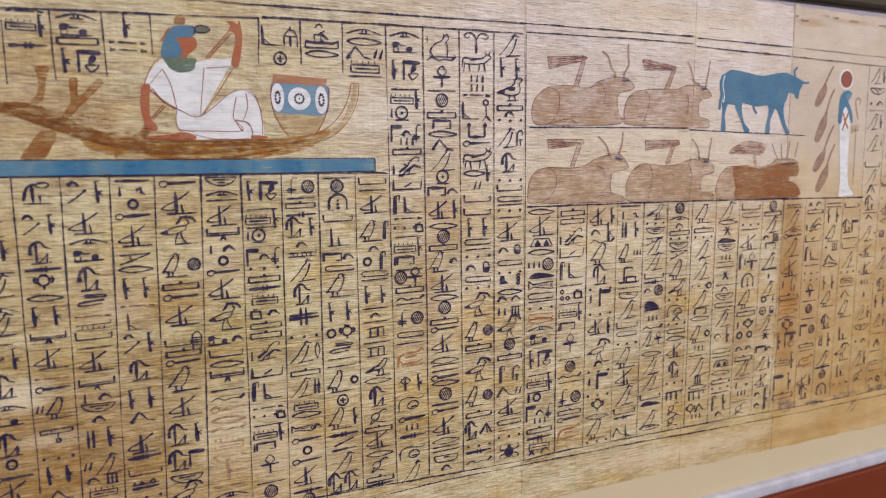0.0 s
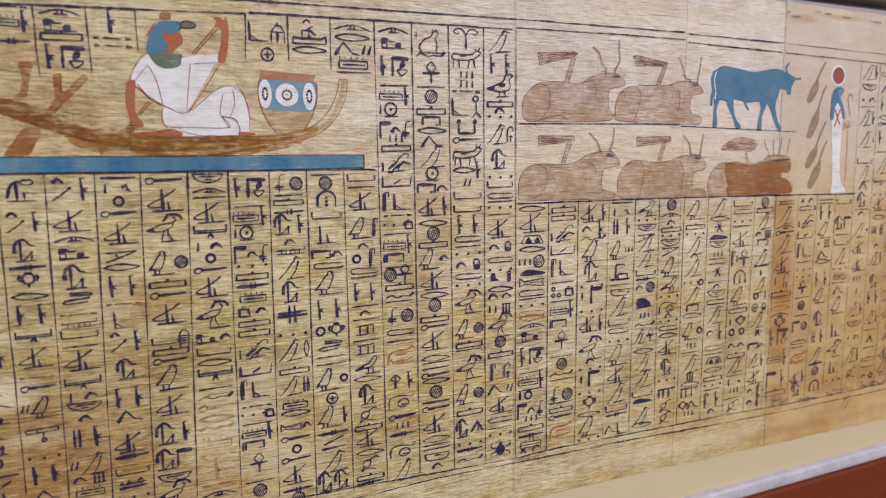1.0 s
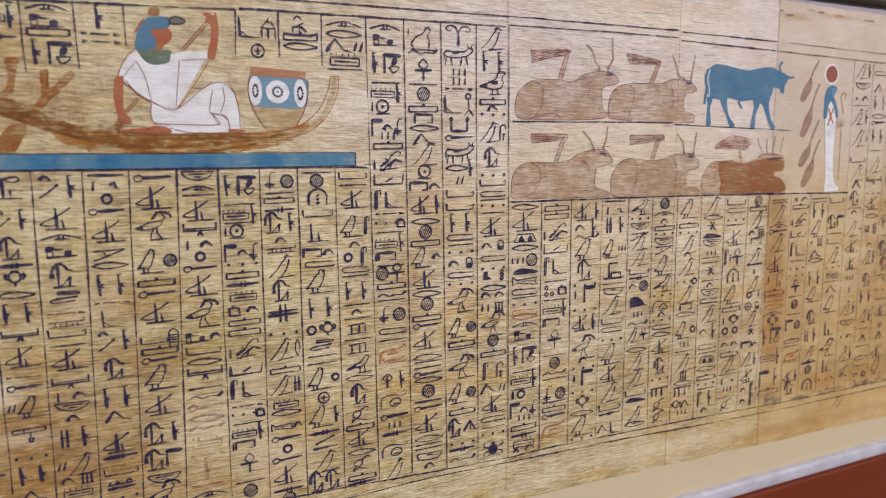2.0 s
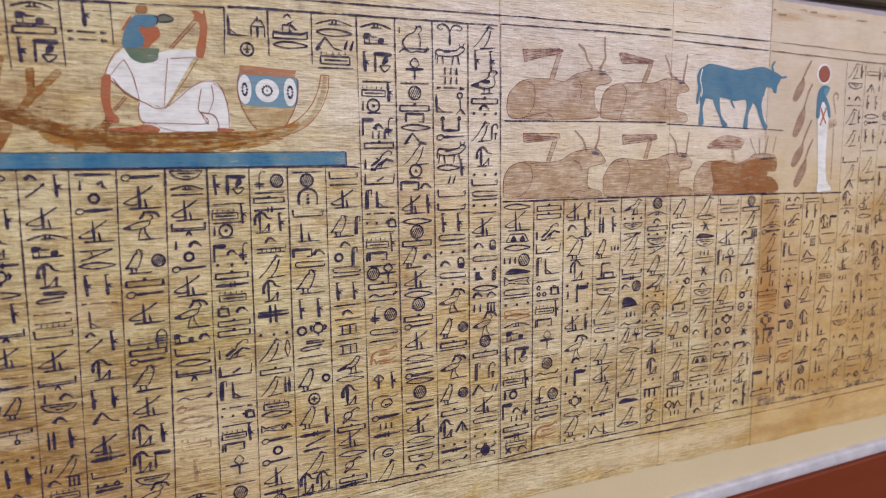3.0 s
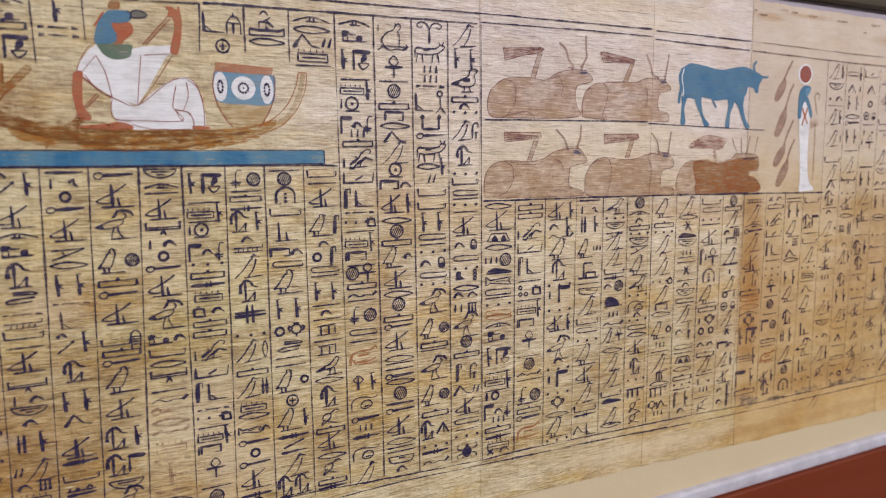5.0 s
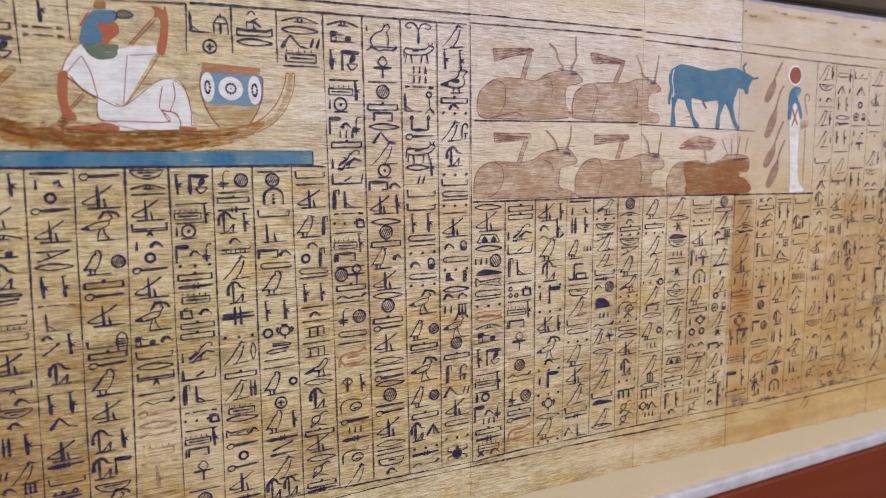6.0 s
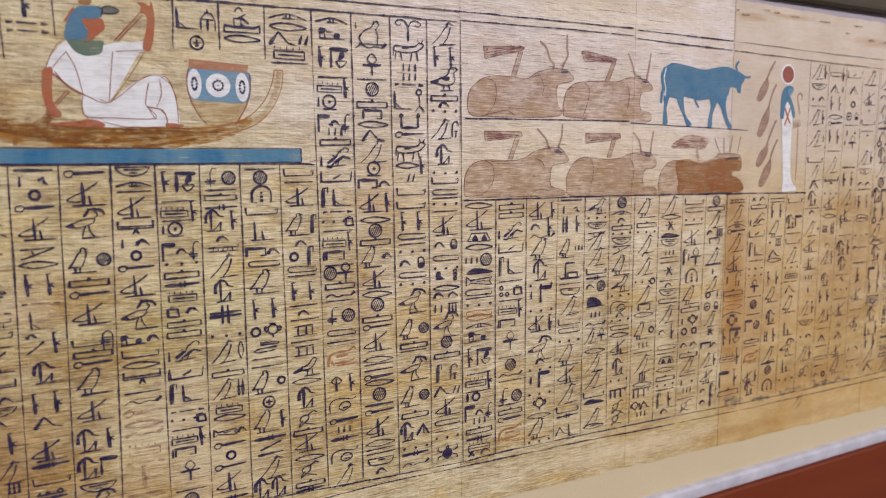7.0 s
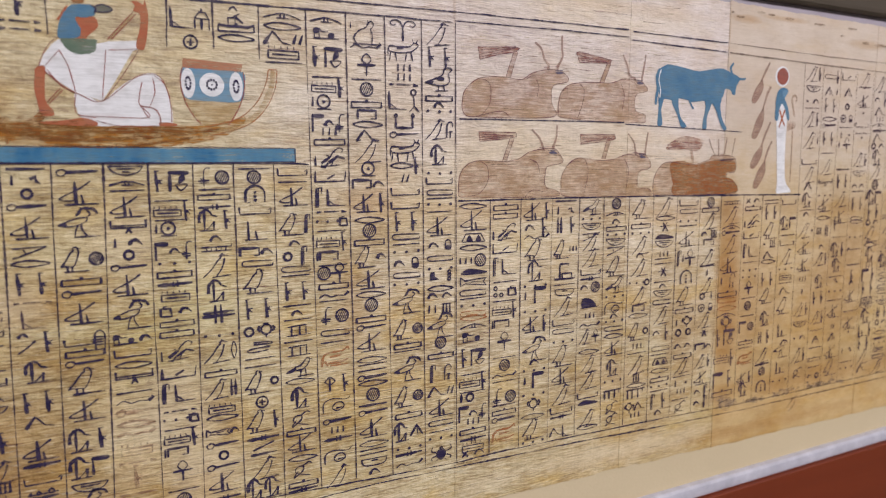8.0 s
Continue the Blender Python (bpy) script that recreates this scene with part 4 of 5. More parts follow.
painting("water_band", "bright blue painted band of water under the boat", [
    ("water", "paint", BLUE, "poly", "-347.0,217.7 -313.2,218.1 -231.4,218.2 -109.5,219.0 -109.6,211.1 -231.8,209.9 -313.9,209.9 -347.7,209.8"),
    ("edge_line", "line", INK, "line", "-338.3,209.6 -313.9,209.6 -231.8,209.6 -168.4,210.4 -110.4,211.1", 0.0008),
    ("edge_line", "line", INK, "line", "-337.6,217.9 -313.2,218.4 -231.3,218.7 -168.1,219.1 -110.2,219.3", 0.0005),
    ("edge_line", "line", INK, "line", "-110.2,219.3 -110.0,210.7", 0.0008),
])
painting("painted_boat", "brown painted boat with a rising prow and forked stern", [
    ("hull", "wash", AMBER, "rough", "-273.1,232.9 -253.8,231.9 -224.8,230.0 -180.9,231.4 -160.8,232.0 -138.2,236.7 -151.5,225.6 -174.7,220.4 -200.7,218.5 -231.4,218.2 -260.1,220.8 -273.5,226.2"),
    ("hull_band", "paint", BROWN, "rough", "-325.3,252.1 -310.9,248.6 -300.9,248.3 -289.8,245.7 -278.1,239.1 -270.2,236.0 -250.9,231.9 -241.7,233.3 -241.9,228.9 -221.8,229.7 -221.5,223.3 -234.2,221.1 -248.6,222.6 -265.3,226.9 -286.4,233.9 -299.0,239.0 -311.4,242.8 -325.8,245.9"),
    ("keel_streak", "over", BROWN, "curve", "-252.8,225.1 -231.2,222.0 -206.7,223.4 -184.4,225.4 -154.1,229.7", 0.0022),
    ("keel_streak", "over", BROWN, "curve", "-243.8,230.8 -221.9,227.8 -190.7,228.4 -167.7,229.5", 0.0036),
    ("keel_streak", "over", BROWN, "curve", "-306.4,242.9 -288.9,235.7 -267.9,228.7 -242.8,223.9", 0.0018),
    ("keel_streak", "over", BROWN, "curve", "-237.2,219.8 -216.2,218.8 -191.0,220.8 -164.5,225.5", 0.0016),
    ("prow", "wash", STRAW, "curve", "-162.7,226.9 -141.8,232.2 -130.2,241.3 -123.8,253.6 -121.7,264.7", 0.0035),
    ("prow_outline", "line", RED_INK, "curve", "-159.4,225.5 -138.3,232.2 -126.9,242.4 -120.8,255.1 -119.5,265.5", 0.0007),
    ("prow_outline", "line", RED_INK, "curve", "-160.9,230.9 -143.5,235.9 -132.6,245.1 -126.6,256.3 -124.6,265.3", 0.0007),
    ("prow_outline", "line", RED_INK, "line", "-124.6,265.3 -119.5,265.5", 0.0007),
    ("stern_post", "paint", STAIN_BROWN, "rough", "-293.9,266.5 -287.6,267.3 -289.3,260.9 -290.2,254.1 -292.8,248.6 -297.5,248.5 -294.6,252.5 -292.9,258.9"),
    ("steering_fork", "paint", STAIN_BROWN, "rough", "-278.8,260.9 -275.7,262.0 -274.9,260.1 -275.8,253.6 -273.6,252.7 -268.8,257.8 -264.9,261.5 -262.7,260.1 -265.2,257.0 -272.0,249.8 -274.9,247.2 -279.2,241.6 -283.3,241.0 -281.7,244.5 -278.7,249.6 -278.9,255.5"),
    ("fork_outline", "over", STAIN_BROWN, "curve", "-278.8,260.9 -275.7,262.0 -274.9,260.1 -275.8,253.6 -273.6,252.7 -268.8,257.8 -264.9,261.5 -262.7,260.1 -265.2,257.0 -272.0,249.8 -274.9,247.2 -279.2,241.6", 0.0008),
    ("rudder_blade", "paint", STAIN_BROWN, "rough", "-293.8,233.4 -286.4,233.5 -287.6,228.5 -290.2,223.6 -293.6,219.1 -303.9,219.1 -300.0,225.5"),
    ("oar_blade", "paint", STAIN_BROWN, "rough", "-248.0,233.0 -242.6,236.4 -242.3,232.6 -250.2,228.9 -255.2,223.7 -258.3,219.5 -259.0,223.6 -254.0,228.8"),
])
painting("painted_jar", "painted jar with a red rim and white rosettes", [
    ("jar_body", "paint", PALE_BLUE, "fill", "-171.7,264.0 -156.4,263.3 -139.5,263.0 -138.7,254.5 -141.1,246.2 -157.0,245.5 -171.4,246.9 -173.3,255.4"),
    ("jar_foot", "wash", STRAW, "fill", "-172.1,246.2 -157.0,245.2 -141.1,246.2 -144.1,239.3 -148.4,233.1 -158.1,231.0 -164.8,233.6 -168.6,239.6"),
    ("jar_rim", "paint", FADED_RED, "poly", "-171.8,268.9 -139.4,267.4 -140.2,262.9 -172.4,263.7"),
    ("rosette", "over", WHITE, "oval", "-169.6,255.2 3.8,8.3"),
    ("rosette", "over", WHITE, "oval", "-156.8,254.9 6.8,6.7"),
    ("rosette", "over", WHITE, "oval", "-143.4,254.5 3.8,8.3"),
    ("beads", "line", INK, "beads", "-156.8,254.9 2.7,2.7"),
    ("beads", "line", INK, "beads", "-169.6,255.2 1.3,3.3"),
    ("beads", "line", INK, "beads", "-143.4,254.5 1.4,3.4"),
    ("bead_centre", "line", INK, "oval", "-156.8,254.9 0.5,0.5"),
    ("jar_outline", "line", CRIMSON, "curve", "-172.4,263.7 -173.7,255.4 -171.7,245.5 -167.4,236.9 -163.5,232.3", 0.0007),
    ("jar_outline", "line", CRIMSON, "curve", "-139.2,263.3 -138.7,254.5 -141.1,244.9 -145.5,236.6 -148.5,232.1", 0.0007),
])
painting("painted_seated_figure", "plain painted seated figure in a white robe and blue headdress", [
    ("torso", "paint", WHITE, "poly", "-232.1,274.5 -235.5,271.5 -239.5,266.1 -241.9,259.9 -237.5,256.1 -232.5,251.9 -225.9,247.4 -213.5,243.3 -207.8,252.4 -197.1,271.0 -194.8,271.7 -195.2,276.5 -208.9,275.1 -215.0,273.2 -221.1,271.4 -227.0,272.9"),
    ("lap", "paint", WHITE, "fill", "-226.0,247.1 -219.8,245.3 -213.5,243.3 -205.5,250.5 -197.4,256.5 -191.3,259.3 -185.6,258.9 -181.6,252.5 -179.1,243.4 -178.8,232.4 -184.1,232.4 -186.4,230.7 -201.7,230.6 -217.2,230.1 -223.9,234.2 -226.1,238.6 -226.5,243.0"),
    ("arm", "paint", RED, "fill", "-243.4,259.3 -239.3,260.0 -239.8,251.8 -240.0,242.5 -236.7,237.3 -237.3,234.7 -242.6,235.0 -243.4,239.3 -244.8,247.5 -244.3,254.7"),
    ("raised_arm", "paint", RED, "fill", "-195.1,272.5 -191.5,272.1 -189.5,280.2 -188.5,290.9 -189.8,298.2 -190.9,296.0 -193.5,297.4 -196.6,297.1 -195.1,295.2 -195.8,292.0 -192.7,290.6 -193.1,283.2 -194.9,276.7"),
    ("face", "paint", RED, "fill", "-223.8,285.9 -218.8,287.3 -214.4,286.9 -213.4,282.5 -215.7,279.7 -218.3,277.3 -219.9,274.8 -224.4,274.1 -223.1,276.7 -221.6,280.4 -222.8,282.9"),
    ("headdress", "over", TEAL, "fill", "-232.2,275.2 -232.4,279.3 -230.7,285.0 -226.9,291.3 -223.4,292.9 -216.5,293.3 -214.1,291.2 -214.2,289.1 -215.8,287.5 -219.8,286.5 -223.8,286.2 -222.5,281.9 -221.6,280.4 -222.8,276.2 -228.8,275.1"),
    ("collar", "over", GREEN, "fill", "-231.2,274.7 -222.9,275.4 -214.9,275.6 -214.7,273.0 -216.3,268.8 -223.3,267.2 -228.1,269.2 -230.4,272.2"),
    ("head_ornament", "over", SLATE, "fill", "-214.1,292.8 -210.5,294.0 -206.0,292.0 -208.7,290.3 -213.7,290.2"),
    ("ornament_outline", "line", INK, "curve", "-214.1,292.8 -210.5,294.0 -206.0,292.0 -208.7,290.3 -213.7,290.2 -214.1,292.8", 0.0007),
    ("ornament_stem", "line", INK, "curve", "-216.0,293.1 -214.1,291.7 -214.8,288.9", 0.0009),
    ("head_cone", "paint", RUST, "fill", "-224.9,294.0 -224.2,297.6 -221.7,298.8 -219.3,297.5 -219.7,293.9"),
    ("ribbon", "wash", RED, "poly", "-226.9,292.2 -228.4,291.2 -232.7,284.3 -231.5,284.1 -228.0,289.2"),
    ("staff", "wash", STRAW, "poly", "-209.4,275.9 -195.8,292.0 -194.3,291.0 -207.5,276.0"),
    ("staff", "wash", STRAW, "poly", "-239.7,241.4 -232.8,249.4 -231.7,248.4 -238.4,241.0"),
    ("staff_outline", "line", CRIMSON, "line", "-209.4,275.9 -195.8,292.0", 0.0006),
    ("staff_outline", "line", CRIMSON, "line", "-207.5,276.0 -194.3,291.0", 0.0006),
    ("staff_outline", "line", CRIMSON, "line", "-239.7,241.4 -232.8,249.4", 0.0006),
    ("staff_outline", "line", CRIMSON, "line", "-238.4,241.0 -231.7,248.4", 0.0006),
    ("foot", "over", RED, "fill", "-243.8,231.1 -230.6,232.8 -223.0,234.2 -217.1,232.3 -217.5,230.1 -230.7,230.0"),
    ("foot", "over", RED, "fill", "-185.4,232.7 -177.5,232.5 -176.9,231.1 -184.8,230.7"),
    ("garment_line", "line", CRIMSON, "curve", "-232.4,268.9 -228.5,260.4 -225.9,247.4", 0.0006),
    ("garment_line", "line", CRIMSON, "curve", "-238.5,258.5 -232.5,251.0 -223.9,246.2 -213.5,243.3 -197.4,256.2 -188.7,259.1 -183.1,256.4 -179.3,246.0", 0.0006),
    ("garment_line", "line", CRIMSON, "curve", "-210.3,270.6 -211.9,257.9 -213.5,243.6", 0.0006),
    ("garment_line", "line", CRIMSON, "line", "-209.1,270.4 -194.8,272.0", 0.0006),
    ("garment_line", "line", CRIMSON, "curve", "-193.4,254.7 -195.0,247.3 -194.9,241.7 -187.0,239.9 -184.7,232.7", 0.0006),
    ("garment_line", "line", CRIMSON, "curve", "-187.9,256.9 -187.2,249.1 -190.1,241.2", 0.0006),
    ("garment_line", "line", CRIMSON, "curve", "-225.1,235.1 -212.4,235.0 -191.0,235.3 -194.9,241.4", 0.0006),
    ("garment_line", "line", CRIMSON, "curve", "-232.6,268.5 -235.7,264.8 -239.3,260.0", 0.0005),
    ("garment_line", "line", CRIMSON, "curve", "-242.2,259.4 -240.3,265.1 -236.2,272.4 -232.7,274.9", 0.0005),
    ("garment_line", "line", CRIMSON, "curve", "-239.4,257.4 -235.3,253.5 -231.6,250.0 -226.3,247.2", 0.0005),
    ("garment_line", "line", CRIMSON, "curve", "-194.3,271.4 -203.1,257.2 -213.0,243.1", 0.0005),
    ("garment_line", "line", CRIMSON, "curve", "-217.1,232.8 -204.3,230.1 -186.3,230.9", 0.0005),
    ("garment_line", "line", CRIMSON, "curve", "-185.7,231.0 -185.0,235.5 -188.1,240.1 -194.4,241.7", 0.0005),
    ("garment_line", "line", CRIMSON, "curve", "-190.4,234.6 -192.9,238.1 -194.4,241.7", 0.0005),
    ("garment_line", "line", CRIMSON, "curve", "-225.9,246.5 -226.7,240.7 -225.5,235.9 -217.0,234.3", 0.0005),
    ("garment_line", "line", CRIMSON, "curve", "-179.2,232.8 -179.3,242.7 -181.9,253.6 -187.3,258.3", 0.0005),
])
def cow(label, body, horns, curves, flail, shaft, dab=""):
    """A reclining cow: washed body with a thin outline, two horns, inner curves and the flail above its back."""
    head, tail = shaft.split(" | ")
    pieces = [("body", "wash", ROSE, "fill", body), ("outline", "line", UMBER, "curve", body + " " + body.split()[0], 0.00055)]
    pieces += [("horn", "over", DUSKY, "curve", text, 0.0019) for text in horns.split(" | ")]
    pieces += [("inner_line", "line", UMBER, "curve", text, 0.0005) for text in curves.split(" | ")]
    pieces += [("flail_head", "wash", RUSSET, "poly", flail), ("flail_outline", "line", UMBER, "line", flail + " " + flail.split()[0], 0.0006)]
    pieces += [("flail_shaft", "wash", ROSE, "poly", head + " " + " ".join(reversed(tail.split())))]
    pieces += [("shaft_outline", "line", UMBER, "line", text, 0.0005) for text in (head, tail)]
    top, low = numbers(flail)[0], numbers(flail)[-1]
    tip = numbers(flail)[len(flail.split()) // 2]
    for k in (0.25, 0.5, 0.75):
        x, z = top[0] + (low[0] - top[0]) * k + 0.002, top[1] + (low[1] - top[1]) * k
        pieces.append(("flail_ridge", "line", UMBER, "line", f"{x * 1000:.1f},{z * 1000:.1f} {tip[0] * 1000 - 3:.1f},{tip[1] * 1000 + 1 - k:.1f}", 0.0005))
    if dab:
        pieces += [("dab", "line", SLATE_BLUE, "fill", dab.split(" | ")[0]), ("dab_line", "line", SLATE_BLUE, "line", dab.split(" | ")[1], 0.0006)]
    painting("painted_cow", label, pieces)


cow("painted reclining cow in thin straw and rosy wash",
    "4.0,248.5 5.6,258.5 12.1,265.4 21.1,269.5 37.9,270.4 50.9,269.3 59.7,274.2 70.4,277.2 80.4,278.1 87.0,275.9 91.4,272.1 89.0,269.2 79.7,267.2 76.7,263.3 77.2,253.6 81.1,246.1 71.9,243.5 46.9,242.5 17.9,242.3 7.2,242.9",
    "73.1,277.1 74.0,280.4 70.3,284.6 67.5,291.8 62.0,295.8 | 81.6,277.3 82.2,280.9 85.8,287.1 85.3,293.1 85.1,302.3",
    "16.2,268.2 23.6,266.9 26.5,261.6 25.4,251.5 19.6,244.1 14.6,242.7 | 63.3,270.1 65.7,265.0 64.1,257.5 | 69.8,278.9 83.2,280.7 | 55.3,270.1 59.2,272.1 63.3,272.3 | 17.9,243.3 34.7,246.8 42.5,242.6",
    "16.4,289.4 18.6,289.3 46.3,291.4 49.5,290.4 46.4,288.0 31.0,284.8 17.8,280.8",
    "44.6,287.9 38.3,270.3 | 48.1,288.2 42.2,270.4",
    "79.6,275.7 83.2,276.8 87.0,275.8 83.3,275.0 | 79.2,277.0 86.4,277.9")
cow("painted reclining cow in rosy wash with a yellowed flank",
    "82.6,244.6 83.6,258.4 88.1,265.4 97.5,269.4 116.8,271.0 130.7,271.2 140.7,274.4 151.0,274.9 159.5,273.8 166.1,268.2 163.0,265.9 154.6,263.1 154.4,251.8 163.7,248.9 164.5,243.2 154.4,242.4 121.6,242.3 102.0,242.9",
    "152.7,274.4 153.1,275.9 147.8,277.9 145.5,284.9 141.1,292.8 | 159.9,273.3 160.4,277.9 162.1,286.0 163.3,294.4",
    "101.3,269.1 105.7,264.0 103.6,253.1 100.0,244.4 | 139.8,271.2 143.2,262.6 141.6,251.3 | 147.3,275.9 160.4,277.1 | 149.0,273.2 153.2,272.3 155.4,270.4 | 86.3,263.0 90.0,265.5 91.0,261.0",
    "97.9,291.0 100.7,292.0 130.2,287.9 129.2,285.5 123.3,285.1 100.9,284.4",
    "126.2,285.3 119.7,271.2 | 129.8,285.5 123.7,271.4",
    "154.9,272.4 157.8,273.6 161.6,272.2 157.9,271.3 | 154.4,274.0 161.1,274.7")
cow("painted reclining cow in thin straw-brown wash",
    "1.5,190.3 2.3,201.9 7.2,209.1 14.7,212.1 23.0,212.6 38.4,212.2 48.9,213.7 57.8,218.6 66.8,220.7 79.7,221.6 84.4,217.8 87.8,212.7 84.6,210.5 74.4,208.5 72.2,203.1 72.8,193.8 83.1,190.6 82.2,186.7 47.5,186.5 6.4,187.0",
    "70.5,220.6 69.5,223.8 66.7,229.0 60.3,234.9 | 79.3,221.0 79.3,223.9 81.4,229.3 82.1,238.5",
    "18.0,212.1 23.9,208.4 24.5,198.8 18.1,190.0 8.1,187.6 | 58.8,213.8 65.1,210.8 67.4,203.9 | 66.8,222.2 79.7,223.1 | 65.0,220.7 70.4,221.5 71.4,219.7 | 54.6,186.4 61.8,191.6 71.0,190.0",
    "17.1,232.4 47.0,232.4 47.9,229.4 41.8,228.3 18.0,225.5",
    "42.1,228.3 36.0,212.2 | 45.6,228.3 39.3,212.2",
    "75.1,218.5 78.8,219.7 82.6,217.9 78.8,217.3 | 74.5,220.0 81.9,220.4")
cow("painted reclining cow in faded rosy brown wash",
    "86.3,193.6 86.7,201.5 93.1,210.8 102.7,214.8 122.5,213.3 134.6,214.2 145.9,217.5 159.5,218.5 166.0,217.7 171.7,211.1 169.7,206.9 160.1,204.4 159.5,192.8 170.4,191.0 169.5,185.1 123.3,185.4 89.8,186.5",
    "156.2,217.6 155.6,220.9 153.9,227.4 148.0,233.8 | 165.2,217.2 165.5,219.3 166.7,227.6 167.9,235.1",
    "107.6,214.0 110.8,204.5 107.2,188.6 | 144.9,214.3 149.4,206.1 147.8,192.9 | 153.1,219.6 166.0,218.5 | 153.2,216.8 157.5,217.3 158.6,215.6 | 92.2,210.1 96.9,212.4 102.7,212.4",
    "102.8,232.1 135.0,232.7 136.1,229.5 129.1,227.8 103.4,225.0",
    "127.4,227.8 123.0,214.1 | 131.1,227.8 126.5,214.2",
    "159.6,216.3 162.8,217.3 166.5,215.7 162.9,215.0 | 159.1,218.0 166.4,218.0")
painting("painted_cow", "painted reclining cow in dark rust-brown wash", [
    ("body", "wash", ROSE, "fill", "174.6,189.9 175.2,198.9 180.7,207.8 190.4,212.3 214.8,210.1 233.5,214.0 239.7,218.0 262.7,216.6 265.1,204.6 255.9,203.1 256.3,196.7 265.3,195.0 265.9,186.2 220.3,185.4 179.7,185.3"),
    ("outline", "line", UMBER, "curve", "174.6,189.9 175.2,198.9 180.7,207.8 190.4,212.3 214.8,210.1 233.5,214.0 239.7,218.0 262.7,216.6 265.1,204.6 255.9,203.1 256.3,196.7 265.3,195.0 265.9,186.2 220.3,185.4 179.7,185.3 174.6,189.9", 0.0005),
    ("overpaint", "paint", RUST, "rough", "192.4,210.8 206.5,213.1 219.0,210.1 233.6,212.5 244.2,214.1 263.0,212.6 265.0,205.4 255.8,203.9 255.0,199.9 264.0,196.6 265.9,186.2 220.3,185.4 196.7,185.8 195.2,195.7"),
    ("horn", "over", DUSKY, "curve", "233.6,231.1 237.2,223.4 240.7,218.7", 0.0012),
    ("horn", "over", DUSKY, "curve", "254.0,233.0 251.6,218.8", 0.0012),
    ("horn", "over", DUSKY, "curve", "263.3,232.4 260.4,218.9", 0.0012),
    ("horn", "over", DUSKY, "curve", "244.3,231.2 245.1,217.2", 0.0012),
    ("flail_head", "wash", RUSSET, "fill", "187.8,224.3 203.4,232.8 224.1,230.9 227.4,227.9 220.5,221.6 197.9,222.1 188.9,222.0"),
    ("flail_ridge", "line", UMBER, "curve", "187.8,225.0 197.6,228.9 220.2,226.2", 0.0006),
    ("flail_ridge", "line", UMBER, "curve", "188.9,222.8 201.8,225.2 222.4,224.0", 0.0006),
    ("flail_shaft", "wash", ROSE, "line", "214.2,221.6 216.9,210.9", 0.0035),
    ("mane_line", "line", WORN_INK, "line", "246.4,213.8 262.9,214.7", 0.0016),
])
painting("painted_bull", "bright blue painted walking bull", [
    ("body", "paint", TEAL, "fill", "182.0,286.9 186.8,288.6 198.7,287.6 218.0,285.3 231.4,287.3 243.9,289.0 253.8,286.8 265.0,282.9 264.6,278.8 261.8,274.5 260.9,268.4 257.3,268.9 255.8,271.6 249.7,272.8 248.2,269.7 246.5,265.6 242.2,262.0 237.3,258.8 232.9,261.7 222.4,261.5 213.2,260.5 208.0,261.8 196.9,262.8 194.0,261.8 190.1,261.1 184.5,261.8 181.2,261.3 178.1,265.2 177.4,272.4 177.0,281.1 178.4,284.9"),
    ("hind_leg", "paint", TEAL, "fill", "177.5,263.0 183.3,263.3 182.0,258.1 180.7,252.2 182.2,243.4 181.6,241.0 177.3,240.9 177.4,247.7 177.8,256.5"),
    ("hind_leg", "paint", TEAL, "fill", "191.5,263.6 197.8,263.9 198.6,257.3 201.0,248.4 207.4,241.9 206.7,240.2 202.2,240.2 198.2,248.3 193.9,254.9 191.3,259.9"),
    ("fore_leg", "paint", TEAL, "fill", "226.9,263.7 234.8,264.0 234.3,258.7 230.2,249.4 229.9,239.9 225.3,240.1 226.4,249.2 228.1,256.9"),
    ("fore_leg", "paint", TEAL, "fill", "235.3,262.5 245.0,264.5 244.6,257.5 247.9,246.8 253.0,240.5 249.2,239.1 244.5,245.2 240.1,254.3"),
    ("tail", "over", TEAL, "curve", "178.4,284.6 175.3,278.1 176.4,269.5 175.2,262.2 174.7,256.9", 0.003),
    ("tail_gap", "over", WHITE, "curve", "179.2,284.1 177.2,276.8 179.2,268.2 178.7,262.3", 0.001),
    ("horn", "over", TEAL, "curve", "256.2,285.7 254.6,290.2 257.9,294.1", 0.002),
    ("horn", "over", TEAL, "curve", "263.5,281.9 268.4,281.5 272.4,282.3", 0.002),
    ("tuft", "over", TEAL, "curve", "210.1,261.3 212.3,257.8 214.9,254.9", 0.0016),
])
painting("painted_oar", "small painted oar with a leaf-shaped blade", [
    ("blade", "wash", DUSKY, "fill", "291.2,281.5 285.1,274.9 280.9,266.2 281.9,262.4 286.8,263.3 294.3,274.1 293.3,281.6"),
    ("shaft", "paint", DUSKY, "curve", "300.9,297.1 296.1,289.7 291.0,280.7", 0.0024),
])
painting("painted_oar", "small painted oar with a leaf-shaped blade", [
    ("blade", "wash", DUSKY, "fill", "294.4,257.8 287.5,248.0 283.0,236.4 284.0,232.6 289.0,233.3 296.8,247.0 296.4,257.9"),
    ("shaft", "paint", DUSKY, "curve", "303.8,277.4 299.3,270.0 294.7,256.2", 0.0024),
])
painting("painted_oar", "small painted oar with a leaf-shaped blade", [
    ("blade", "wash", DUSKY, "fill", "295.3,226.5 287.3,219.1 283.0,211.1 284.0,207.2 289.0,207.8 296.6,217.9 297.4,226.5"),
    ("shaft", "paint", DUSKY, "curve", "305.7,247.3 300.1,237.1 295.1,225.7", 0.0024),
])
